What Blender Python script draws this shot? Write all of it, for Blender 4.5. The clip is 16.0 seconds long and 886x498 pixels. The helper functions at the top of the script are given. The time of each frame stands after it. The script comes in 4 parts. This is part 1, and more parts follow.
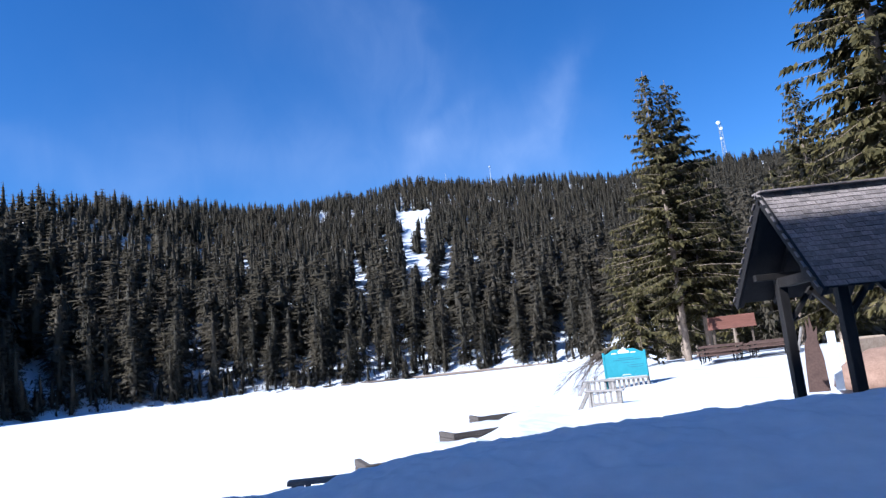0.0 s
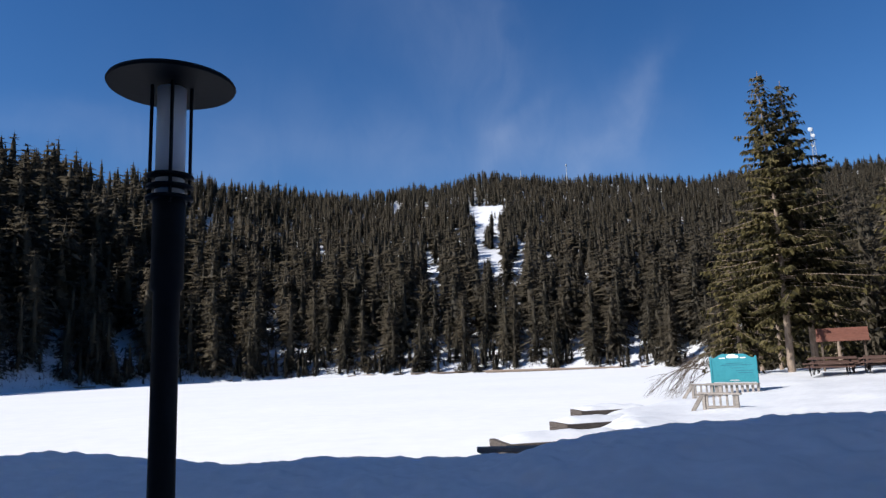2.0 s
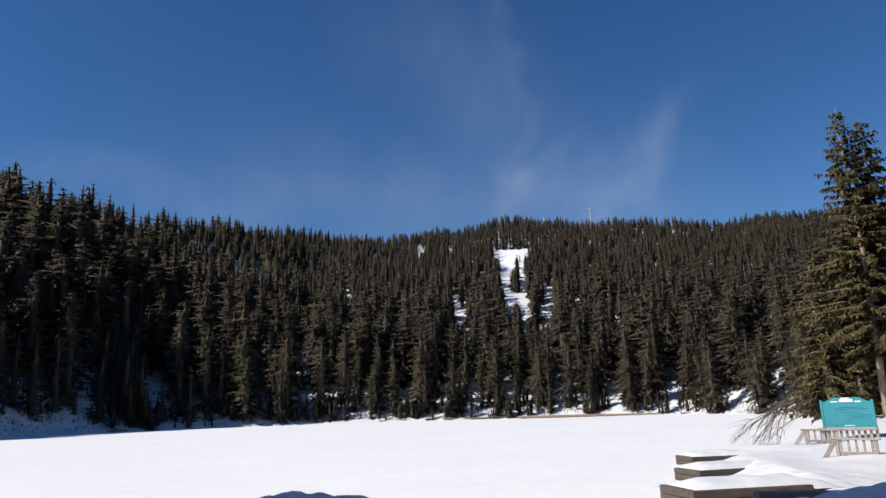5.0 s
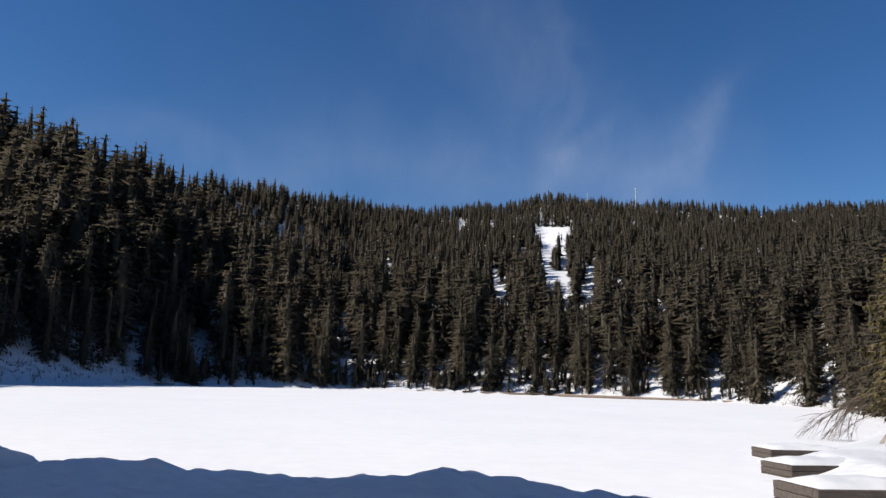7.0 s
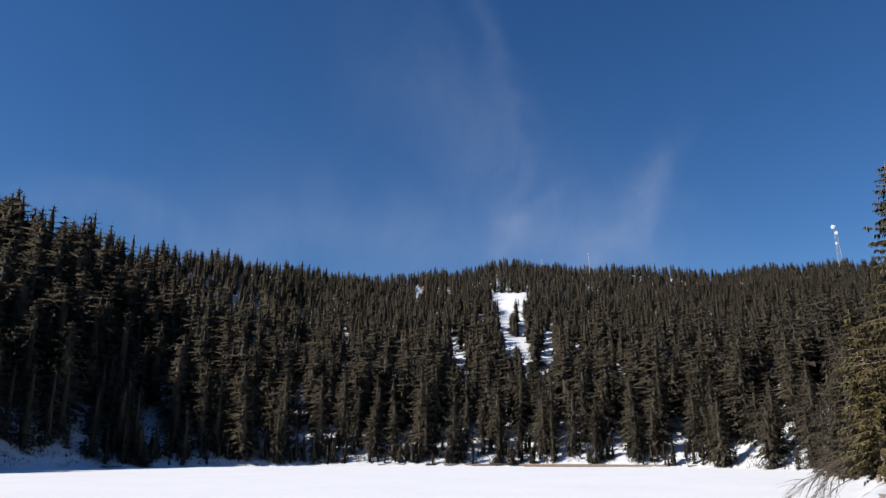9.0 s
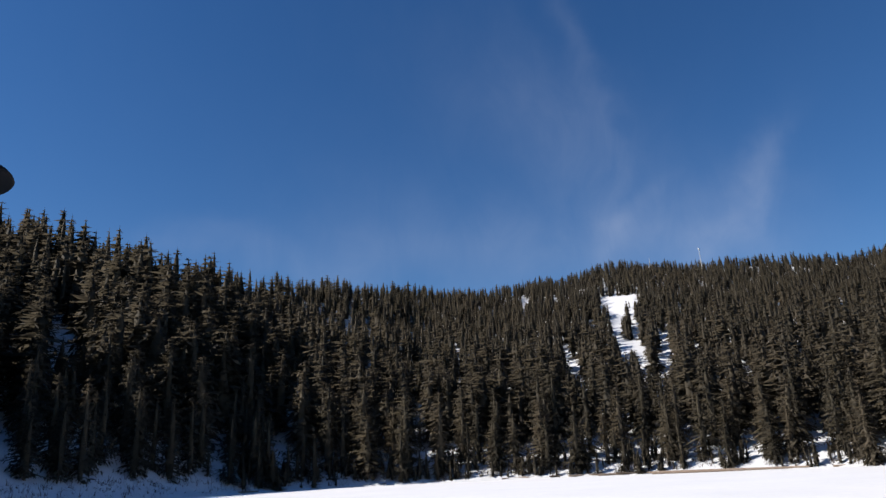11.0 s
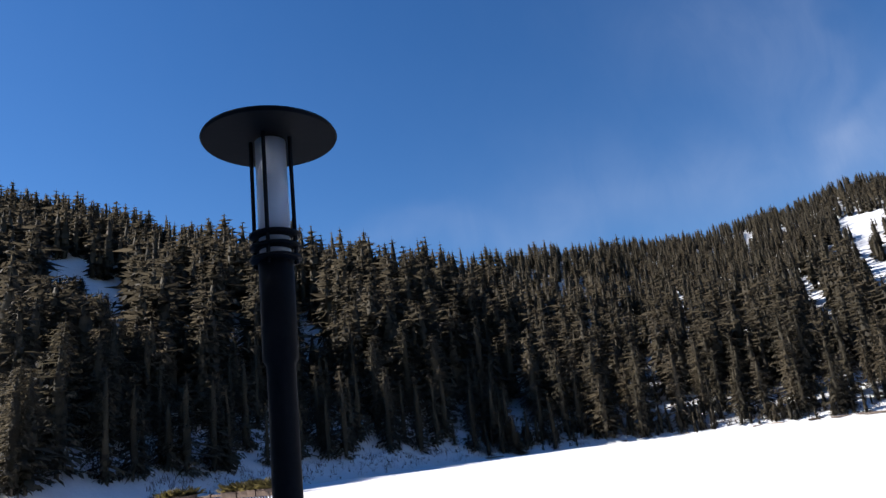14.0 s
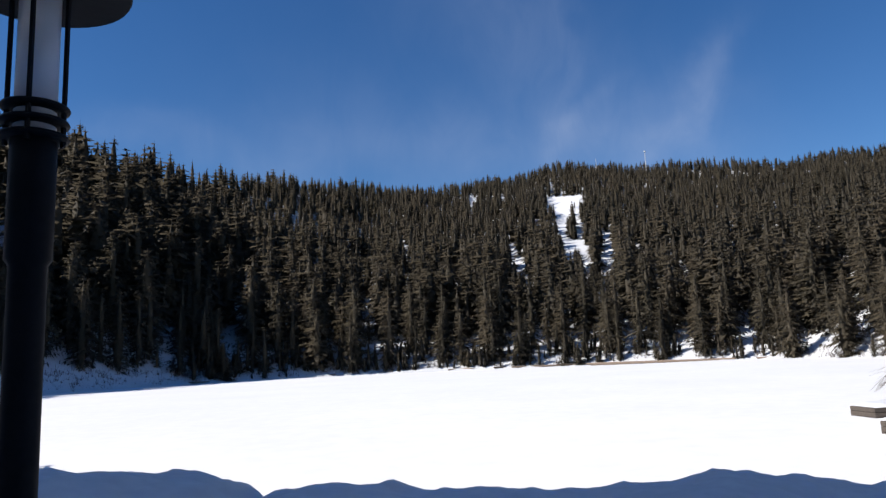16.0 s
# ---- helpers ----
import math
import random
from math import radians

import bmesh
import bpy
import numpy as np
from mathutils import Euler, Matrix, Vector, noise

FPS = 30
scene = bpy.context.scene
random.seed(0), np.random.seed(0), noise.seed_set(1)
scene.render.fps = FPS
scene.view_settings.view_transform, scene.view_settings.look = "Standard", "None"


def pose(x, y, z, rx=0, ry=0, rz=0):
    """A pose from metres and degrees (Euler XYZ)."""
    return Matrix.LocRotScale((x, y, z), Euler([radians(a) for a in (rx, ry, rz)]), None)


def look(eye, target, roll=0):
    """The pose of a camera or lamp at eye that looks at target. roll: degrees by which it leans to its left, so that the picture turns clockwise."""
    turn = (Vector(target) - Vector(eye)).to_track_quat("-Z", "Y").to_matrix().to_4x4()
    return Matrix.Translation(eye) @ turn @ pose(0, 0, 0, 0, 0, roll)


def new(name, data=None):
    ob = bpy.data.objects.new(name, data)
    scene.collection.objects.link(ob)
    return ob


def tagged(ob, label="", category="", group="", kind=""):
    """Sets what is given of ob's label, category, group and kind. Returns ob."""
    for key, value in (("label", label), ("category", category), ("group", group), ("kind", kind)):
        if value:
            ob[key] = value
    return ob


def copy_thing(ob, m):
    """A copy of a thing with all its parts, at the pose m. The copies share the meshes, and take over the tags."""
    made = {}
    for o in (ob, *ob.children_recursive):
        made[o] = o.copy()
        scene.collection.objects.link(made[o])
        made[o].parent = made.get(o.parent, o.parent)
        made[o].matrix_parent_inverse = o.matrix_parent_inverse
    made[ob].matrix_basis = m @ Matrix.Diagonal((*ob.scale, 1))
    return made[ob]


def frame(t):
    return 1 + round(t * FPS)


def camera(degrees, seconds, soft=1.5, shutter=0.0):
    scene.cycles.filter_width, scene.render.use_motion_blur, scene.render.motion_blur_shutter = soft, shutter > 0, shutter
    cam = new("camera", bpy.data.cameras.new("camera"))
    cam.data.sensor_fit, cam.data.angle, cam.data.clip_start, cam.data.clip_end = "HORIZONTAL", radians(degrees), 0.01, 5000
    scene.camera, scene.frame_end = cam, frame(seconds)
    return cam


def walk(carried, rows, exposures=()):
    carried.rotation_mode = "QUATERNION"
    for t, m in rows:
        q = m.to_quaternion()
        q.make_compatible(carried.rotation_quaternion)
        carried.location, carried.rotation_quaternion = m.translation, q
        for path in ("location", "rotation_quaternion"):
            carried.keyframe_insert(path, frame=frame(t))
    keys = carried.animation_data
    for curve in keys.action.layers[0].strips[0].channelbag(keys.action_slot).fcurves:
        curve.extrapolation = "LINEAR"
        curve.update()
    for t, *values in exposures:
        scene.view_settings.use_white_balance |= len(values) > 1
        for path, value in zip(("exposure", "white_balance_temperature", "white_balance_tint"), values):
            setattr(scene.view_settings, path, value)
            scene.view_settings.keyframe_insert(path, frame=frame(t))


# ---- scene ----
# ---- camera ----
cam = camera(65.0, 16.0, soft=1.4)
PATH = [
    (0.0, -0.11, 0.13, 1.74, 1.40, 9.33, 6.04),
    (0.5, -0.67, -0.07, 1.69, 0.90, 9.80, 3.29),
    (1.0, -1.14, -0.28, 1.64, 2.14, 11.45, 2.70),
    (1.5, -1.49, -0.32, 1.58, 8.23, 9.66, -1.26),
    (2.0, -2.09, -0.30, 1.58, 6.45, 9.28, 2.05),
    (2.5, -2.73, -0.07, 1.57, 8.86, 12.35, 2.23),
    (3.0, -3.38, 0.06, 1.60, 8.52, 14.98, -0.54),
    (3.5, -4.01, 0.05, 1.61, 8.28, 13.52, 0.34),
    (4.0, -4.60, 0.07, 1.58, 8.31, 12.92, 0.10),
    (6.5, -7.22, 0.40, 1.50, 7.27, 13.02, 4.65),
    (7.0, -7.57, 0.59, 1.58, 10.41, 10.74, -1.74),
    (7.5, -7.91, 0.77, 1.65, 8.41, 14.24, 1.84),
    (8.0, -8.27, 0.96, 1.71, 6.50, 16.03, -0.01),
    (10.5, -9.48, 0.54, 1.98, 12.05, 16.87, 2.32),
    (11.0, -9.49, 0.49, 1.96, 16.44, 17.55, 2.52),
    (11.5, -9.43, 0.49, 1.94, 20.95, 16.55, 1.96),
    (12.0, -9.41, 0.47, 1.90, 24.92, 16.23, 2.94),
    (12.5, -9.48, 0.54, 1.86, 28.18, 15.06, 3.48),
    (13.0, -9.69, 0.54, 1.86, 31.49, 14.55, 3.58),
    (13.5, -9.97, 0.53, 1.88, 31.93, 15.77, 3.42),
    (14.0, -10.24, 0.61, 1.90, 35.07, 16.15, 6.60),
    (14.5, -10.34, 0.74, 1.91, 32.83, 13.74, 6.35),
    (15.0, -10.48, 0.74, 1.91, 28.16, 9.47, 5.60),
    (15.5, -10.52, 0.67, 1.92, 20.59, 8.78, 4.85),
    (16.0, -10.55, 0.61, 1.94, 11.93, 8.94, 2.50),
]
walk(cam, [(t, pose(x, y, z, 90 + pitch, roll, yaw)) for t, x, y, z, yaw, pitch, roll in PATH],
     exposures=[(0.0, 1.06, 5400, 10), (0.5, 0.84, 5600, 10), (1.0, 0.66, 5800, 10), (1.5, 0.58, 6100, 10), (2.0, 0.50, 6300, 10), (2.5, 0.42, 6400, 10), (4.0, 0.38, 6600, 10), (7.0, 0.42, 6700, 10), (8.0, 0.42, 6500, 10), (11.0, 0.50, 6700, 10), (11.5, 0.68, 6500, 10), (12.0, 0.88, 6400, 10), (12.5, 0.84, 6500, 10), (14.0, 0.88, 6600, 10), (14.5, 0.98, 6400, 10), (15.5, 0.94, 6000, 10), (16.0, 0.56, 6500, 10)])

# ---- sky, sun ----
SUN_ELEVATION, SUN_FROM = 38.0, (-0.88, -0.475)
world = bpy.data.worlds.new("sky_world")
scene.world = world
world.use_nodes = True
wn, wl = world.node_tree.nodes, world.node_tree.links
wn.clear()
sky = wn.new("ShaderNodeTexSky")
sky.sky_type, sky.sun_disc = "NISHITA", False
sky.sun_elevation = radians(SUN_ELEVATION)
sky.sun_rotation = math.atan2(SUN_FROM[0], SUN_FROM[1])
sky.altitude, sky.air_density, sky.dust_density, sky.ozone_density = 1000.0, 1.0, 0.15, 3.0
# thin cirrus, laid out by heading and elevation in degrees: both ends of a strand, its half width and density
CIRRUS = [(3.0, 35.4, 0.9, 23.8, 1.3, 0.34), (5.6, 28.3, 2.9, 22.4, 2.6, 0.3), (-7.5, 16.4, -11.3, 21.5, 1.3, 0.62), (-4.6, 19.0, -9.8, 19.3, 1.8, 0.3), (1.0, 16.5, -2.1, 20.2, 1.4, 0.42), (-0.8, 18.2, -6.2, 15.5, 1.6, 0.5), (37.2, 17.8, 24.6, 15.9, 1.5, 0.5), (25.1, 18.5, 15.8, 16.5, 2.0, 0.34), (16.7, 19.5, 4.3, 15.1, 3.6, 0.34), (8.2, 27.6, -3.8, 20.0, 5.0, 0.26), (11.9, 16.7, -7.9, 15.1, 3.0, 0.3)]


def node_math(op, a, b=None, c=None):
    nd = wn.new("ShaderNodeMath")
    nd.operation = op
    for k, v in enumerate((a, b, c)):
        if isinstance(v, (int, float)):
            nd.inputs[k].default_value = v
        elif v is not None:
            wl.new(v, nd.inputs[k])
    return nd.outputs[0]


coord = wn.new("ShaderNodeTexCoord")
sep = wn.new("ShaderNodeSeparateXYZ")
wl.new(coord.outputs["Generated"], sep.inputs[0])
warp = wn.new("ShaderNodeTexNoise")
warp.inputs["Scale"].default_value, warp.inputs["Detail"].default_value = 7.0, 5.0
wl.new(coord.outputs["Generated"], warp.inputs["Vector"])
wsep = wn.new("ShaderNodeSeparateXYZ")
wl.new(warp.outputs["Color"], wsep.inputs[0])
heading = node_math("MULTIPLY", node_math("ARCTAN2", node_math("MULTIPLY", sep.outputs[0], -1.0), sep.outputs[1]), 57.2958)
height = node_math("MULTIPLY", node_math("ARCSINE", sep.outputs[2]), 57.2958)
heading = node_math("ADD", heading, node_math("MULTIPLY_ADD", wsep.outputs[0], 9.0, -4.5))
height = node_math("ADD", height, node_math("MULTIPLY_ADD", wsep.outputs[1], 7.0, -3.5))
cloud = None
for a0, e0, a1, e1, half, dense in CIRRUS:
    long = math.hypot(a1 - a0, e1 - e0)
    ux, uy = (a1 - a0) / long, (e1 - e0) / long
    along = node_math("ADD", node_math("MULTIPLY_ADD", heading, ux, -ux * (a0 + a1) / 2), node_math("MULTIPLY_ADD", height, uy, -uy * (e0 + e1) / 2))
    across = node_math("ADD", node_math("MULTIPLY_ADD", heading, -uy, uy * (a0 + a1) / 2), node_math("MULTIPLY_ADD", height, ux, -ux * (e0 + e1) / 2))
    out = node_math("MAXIMUM", node_math("MULTIPLY_ADD", node_math("ABSOLUTE", along), 1.0, -long / 2), 0.0)
    far2 = node_math("ADD", node_math("POWER", node_math("MULTIPLY", across, 1 / half), 2.0), node_math("POWER", node_math("MULTIPLY", out, 0.45 / half), 2.0))
    strand = node_math("MULTIPLY", node_math("EXPONENT", node_math("MULTIPLY", far2, -1.0)), dense)
    cloud = strand if cloud is None else node_math("ADD", cloud, strand)
mapping = wn.new("ShaderNodeMapping")
mapping.inputs["Rotation"].default_value = (0, radians(20), 0)
mapping.inputs["Scale"].default_value = (3.0, 2.0, 1.3)
wisp = wn.new("ShaderNodeTexNoise")
wisp.inputs["Scale"].default_value, wisp.inputs["Detail"].default_value = 5.0, 8.0
wisp.inputs["Roughness"].default_value, wisp.inputs["Distortion"].default_value = 0.6, 0.8
wl.new(coord.outputs["Generated"], mapping.inputs["Vector"])
wl.new(mapping.outputs["Vector"], wisp.inputs["Vector"])
streaks = node_math("MULTIPLY_ADD", wisp.outputs["Fac"], 1.1, 0.15)
veil = node_math("MAXIMUM", node_math("MULTIPLY", node_math("ADD", node_math("MULTIPLY", cloud, streaks), node_math("MULTIPLY", wisp.outputs["Fac"], 0.05)), 0.22), 0.0)
wmix = wn.new("ShaderNodeMixRGB")
wmix.inputs[2].default_value = (5.2, 5.9, 7.6, 1)
wl.new(veil, wmix.inputs[0])
back = wn.new("ShaderNodeBackground")
back.inputs["Strength"].default_value = 0.07
wout = wn.new("ShaderNodeOutputWorld")
deep = wn.new("ShaderNodeHueSaturation")
deep.inputs["Hue"].default_value, deep.inputs["Saturation"].default_value, deep.inputs["Value"].default_value = 0.507, 1.28, 1.07
wl.new(sky.outputs["Color"], deep.inputs["Color"])
wl.new(deep.outputs["Color"], wmix.inputs[1])
wl.new(wmix.outputs["Color"], back.inputs["Color"])
wl.new(back.outputs["Background"], wout.inputs["Surface"])

ce = math.cos(radians(SUN_ELEVATION))
sun = new("sun", bpy.data.lights.new("sun", "SUN"))
sun.data.energy, sun.data.angle, sun.data.color = 4.6, radians(0.53), (1.0, 0.94, 0.87)
sun.matrix_world = look((SUN_FROM[0] * ce * 300, SUN_FROM[1] * ce * 300, math.sin(radians(SUN_ELEVATION)) * 300), (0, 0, 0))


# ---- materials ----
def material(name, rough=0.8, metal=0.0):
    m = bpy.data.materials.new(name)
    m.use_nodes = True
    n = m.node_tree.nodes
    b = n["Principled BSDF"]
    b.inputs["Roughness"].default_value, b.inputs["Metallic"].default_value, b.inputs["Specular IOR Level"].default_value = rough, metal, 0.3
    return m, n, m.node_tree.links, b


def mottled(name, dark, light, scale, rough=0.8, metal=0.0, bump=0.2, stretch=(1, 1, 1), fine=6.0, rand=0.0, bump_dist=0.02):
    """Two-scale noise between two colours, with fine relief; rand varies each object a little."""
    m, n, l, b = material(name, rough, metal)
    co = n.new("ShaderNodeTexCoord")
    mp = n.new("ShaderNodeMapping")
    mp.inputs["Scale"].default_value = stretch
    l.new(co.outputs["Object"], mp.inputs["Vector"])
    big = n.new("ShaderNodeTexNoise")
    big.inputs["Scale"].default_value, big.inputs["Detail"].default_value = scale, 5
    small = n.new("ShaderNodeTexNoise")
    small.inputs["Scale"].default_value, small.inputs["Detail"].default_value = scale * fine, 4
    l.new(mp.outputs["Vector"], big.inputs["Vector"])
    l.new(mp.outputs["Vector"], small.inputs["Vector"])
    mid = n.new("ShaderNodeMath")
    mid.operation = "MULTIPLY_ADD"
    mid.inputs[1].default_value = 0.5
    l.new(small.outputs["Fac"], mid.inputs[0])
    half = n.new("ShaderNodeMath")
    half.operation = "MULTIPLY"
    half.inputs[1].default_value = 0.5
    l.new(big.outputs["Fac"], half.inputs[0])
    l.new(half.outputs[0], mid.inputs[2])
    ramp = n.new("ShaderNodeValToRGB")
    ramp.color_ramp.elements[0].position, ramp.color_ramp.elements[0].color = 0.33, (*dark, 1)
    ramp.color_ramp.elements[1].position, ramp.color_ramp.elements[1].color = 0.67, (*light, 1)
    l.new(mid.outputs[0], ramp.inputs["Fac"])
    out = ramp.outputs["Color"]
    if rand:
        info = n.new("ShaderNodeObjectInfo")
        hsv = n.new("ShaderNodeHueSaturation")
        rr = n.new("ShaderNodeMapRange")
        rr.inputs["To Min"].default_value, rr.inputs["To Max"].default_value = 1 - rand, 1 + rand
        l.new(info.outputs["Random"], rr.inputs["Value"])
        l.new(rr.outputs["Result"], hsv.inputs["Value"])
        l.new(out, hsv.inputs["Color"])
        out = hsv.outputs["Color"]
    l.new(out, b.inputs["Base Color"])
    if bump:
        bp = n.new("ShaderNodeBump")
        bp.inputs["Strength"].default_value, bp.inputs["Distance"].default_value = bump, bump_dist
        l.new(mid.outputs[0], bp.inputs["Height"])
        l.new(bp.outputs["Normal"], b.inputs["Normal"])
    return m


def foliage(name, shades, island=0.35, by_object=False):
    """Needles: each tree has its own tint (a mesh attribute), each twig varies a little."""
    m, n, l, b = material(name, 0.75)
    b.inputs["Specular IOR Level"].default_value = 0.25
    if by_object:
        at = n.new("ShaderNodeObjectInfo")
    else:
        at = n.new("ShaderNodeAttribute")
        at.attribute_name = "tint"
    geo = n.new("ShaderNodeNewGeometry")
    mx = n.new("ShaderNodeMath")
    mx.operation = "MULTIPLY_ADD"
    mx.inputs[1].default_value = island
    l.new(geo.outputs["Random Per Island"], mx.inputs[0])
    sc = n.new("ShaderNodeMath")
    sc.operation = "MULTIPLY"
    sc.inputs[1].default_value = 1 - island
    l.new(at.outputs["Random" if by_object else "Fac"], sc.inputs[0])
    l.new(sc.outputs[0], mx.inputs[2])
    ramp = n.new("ShaderNodeValToRGB")
    ramp.color_ramp.elements[0].color = (*shades[0], 1)
    ramp.color_ramp.elements[-1].color = (*shades[-1], 1)
    for i, c in enumerate(shades[1:-1]):
        e = ramp.color_ramp.elements.new((i + 1) / (len(shades) - 1))
        e.color = (*c, 1)
    l.new(mx.outputs[0], ramp.inputs["Fac"])
    l.new(ramp.outputs["Color"], b.inputs["Base Color"])
    # needles scatter light as a soft mass: the shading follows the crown's outside, stored with the mesh
    bulk = n.new("ShaderNodeAttribute")
    bulk.attribute_name = "outside"
    turn = n.new("ShaderNodeVectorTransform")
    turn.vector_type, turn.convert_from, turn.convert_to = "NORMAL", "OBJECT", "WORLD"
    l.new(bulk.outputs["Vector"], turn.inputs["Vector"])
    l.new(turn.outputs["Vector"], b.inputs["Normal"])
    thin = n.new("ShaderNodeBsdfTranslucent")
    both = n.new("ShaderNodeMixShader")
    both.inputs["Fac"].default_value = 0.32
    l.new(ramp.outputs["Color"], thin.inputs["Color"])
    l.new(b.outputs["BSDF"], both.inputs[1])
    l.new(thin.outputs["BSDF"], both.inputs[2])
    l.new(both.outputs["Shader"], n["Material Output"].inputs["Surface"])
    return m


# ground snow coloured darker than the lake's, to deepen the shade on the terrace
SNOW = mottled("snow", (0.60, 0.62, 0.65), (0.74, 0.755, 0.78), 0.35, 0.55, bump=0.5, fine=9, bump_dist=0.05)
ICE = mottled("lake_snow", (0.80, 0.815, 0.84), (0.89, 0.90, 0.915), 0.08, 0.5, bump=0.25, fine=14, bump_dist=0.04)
NEEDLES = foliage("spruce_needles", [(0.046, 0.042, 0.032), (0.058, 0.051, 0.038), (0.071, 0.061, 0.045), (0.090, 0.074, 0.054)], 0.5)
NEEDLES_SHORE = foliage("spruce_needles_shore", [(0.044, 0.040, 0.030), (0.064, 0.056, 0.040), (0.086, 0.073, 0.051), (0.118, 0.095, 0.067)], 0.45, by_object=True)
NEEDLES_NEAR = foliage("spruce_needles_near", [(0.026, 0.025, 0.012), (0.064, 0.057, 0.022), (0.115, 0.096, 0.037), (0.180, 0.145, 0.064)], 0.6)
BARK = mottled("bark", (0.045, 0.034, 0.026), (0.16, 0.125, 0.095), 3.0, 0.9, bump=0.8, stretch=(4, 4, 0.6))
BARK_PALE = mottled("bark_pale", (0.14, 0.10, 0.075), (0.34, 0.27, 0.21), 3.0, 0.9, bump=0.8, stretch=(4, 4, 0.7))
BRUSH = mottled("bare_brush", (0.05, 0.038, 0.032), (0.15, 0.115, 0.095), 0.7, 0.9, bump=0)
LAMP_BLACK = mottled("lamp_paint", (0.004, 0.004, 0.0055), (0.009, 0.0085, 0.011), 6, 0.6, 0.0, bump=0.05)
LAMP_BLACK.node_tree.nodes["Principled BSDF"].inputs["Specular IOR Level"].default_value = 0.12
GREY_WOOD = mottled("weathered_wood", (0.16, 0.14, 0.125), (0.36, 0.33, 0.30), 2.5, 0.85, bump=0.6, stretch=(1, 6, 6), rand=0.18)
# dark timber, its colour blackened further for the shade inside the shelter
DARK_WOOD = mottled("dark_wood_with_shade", (0.007, 0.006, 0.006), (0.018, 0.015, 0.014), 3, 0.7, bump=0.4, stretch=(5, 5, 1))
SHINGLE = mottled("weathered_shingle", (0.13, 0.105, 0.095), (0.31, 0.265, 0.245), 5, 0.95, bump=0.6, stretch=(6, 1, 1), rand=0.28)
SIGN_BLUE = mottled("sign_turquoise", (0.026, 0.20, 0.25), (0.040, 0.26, 0.31), 3, 0.45, bump=0.05)
WHITE_PAINT = mottled("white_paint", (0.68, 0.70, 0.72), (0.82, 0.83, 0.84), 5, 0.5, bump=0.05)
RED_ROOF = mottled("red_brown_boards", (0.12, 0.050, 0.035), (0.22, 0.092, 0.066), 3, 0.7, bump=0.3, stretch=(1, 5, 5))
BROWN_BOARD = mottled("brown_board", (0.062, 0.036, 0.028), (0.125, 0.075, 0.060), 4, 0.75, bump=0.3)
PLASTER = mottled("hotel_plaster", (0.55, 0.52, 0.46), (0.68, 0.65, 0.58), 1.2, 0.9, bump=0.3)
ROOF_DARK = mottled("hotel_roof", (0.06, 0.05, 0.045), (0.12, 0.10, 0.09), 2, 0.85, bump=0.4)
GRAVEL = mottled("sand_heap", (0.20, 0.12, 0.085), (0.33, 0.21, 0.15), 4, 0.95, bump=0.7)
SANDSTONE = mottled("sandstone", (0.36, 0.25, 0.17), (0.55, 0.42, 0.30), 2.5, 0.9, bump=0.5)
FENCE_WOOD = mottled("fence_wood", (0.07, 0.048, 0.038), (0.16, 0.115, 0.092), 3, 0.8, bump=0.4, stretch=(4, 4, 1), rand=0.15)
# grey wood, with the shade on the stages' near sides put into its colour
JETTY_WOOD = mottled("shade_dark_grey_wood", (0.035, 0.029, 0.025), (0.12, 0.10, 0.086), 2.5, 0.85, bump=0.6, stretch=(1, 6, 6), rand=0.2)
STEEL = mottled("galvanised_steel", (0.35, 0.36, 0.37), (0.55, 0.56, 0.57), 4, 0.5, 0.6, bump=0.05)
tube, tn, tl, tb = material("opal_tube", 0.35)
tb.inputs["Base Color"].default_value = (0.72, 0.74, 0.78, 1)
tb.inputs["Transmission Weight"].default_value = 0.35


# ---- helpers for meshes ----
def thing(name, label, category, group="", kind="", loc=(0, 0, 0), rz=0.0):
    ob = new(name)
    ob.location, ob.rotation_euler = loc, (0, 0, rz)
    return tagged(ob, label, category, group, kind)


def link_mesh(name, me, mat, parent=None, label=""):
    me.materials.append(mat)
    ob = new(name, me)
    if parent is not None:
        ob.parent = parent
    return tagged(ob, label)


def part(name, bm, mat, parent=None, label="", smooth=False):
    me = bpy.data.meshes.new(name)
    bm.to_mesh(me)
    bm.free()
    if smooth:
        me.polygons.foreach_set("use_smooth", [True] * len(me.polygons))
    return link_mesh(name, me, mat, parent, label)


def box(bm, x0, y0, z0, x1, y1, z1, bevel=0.0):
    m = Matrix.LocRotScale(((x0 + x1) / 2, (y0 + y1) / 2, (z0 + z1) / 2), None, (x1 - x0, y1 - y0, z1 - z0))
    vs = bmesh.ops.create_cube(bm, size=1, matrix=m)["verts"]
    if bevel:
        es = list({e for v in vs for e in v.link_edges})
        bmesh.ops.bevel(bm, geom=es, offset=bevel, segments=1, affect="EDGES")
    return bm


def beam(bm, a, b, w, h, bevel=0.0):
    """A squared timber from a to b, w wide and h high."""
    a, b = Vector(a), Vector(b)
    d = b - a
    up = Vector((0, 0, 1)) if abs(d.normalized().z) < 0.95 else Vector((0, 1, 0))
    x = d.normalized()
    y = up.cross(x).normalized()
    z = x.cross(y)
    rot = Matrix((x, y, z)).transposed().to_4x4()
    m = Matrix.Translation((a + b) / 2) @ rot @ Matrix.Diagonal((d.length, w, h, 1))
    vs = bmesh.ops.create_cube(bm, size=1, matrix=m)["verts"]
    if bevel:
        bmesh.ops.bevel(bm, geom=list({e for v in vs for e in v.link_edges}), offset=bevel, segments=1, affect="EDGES")
    return bm


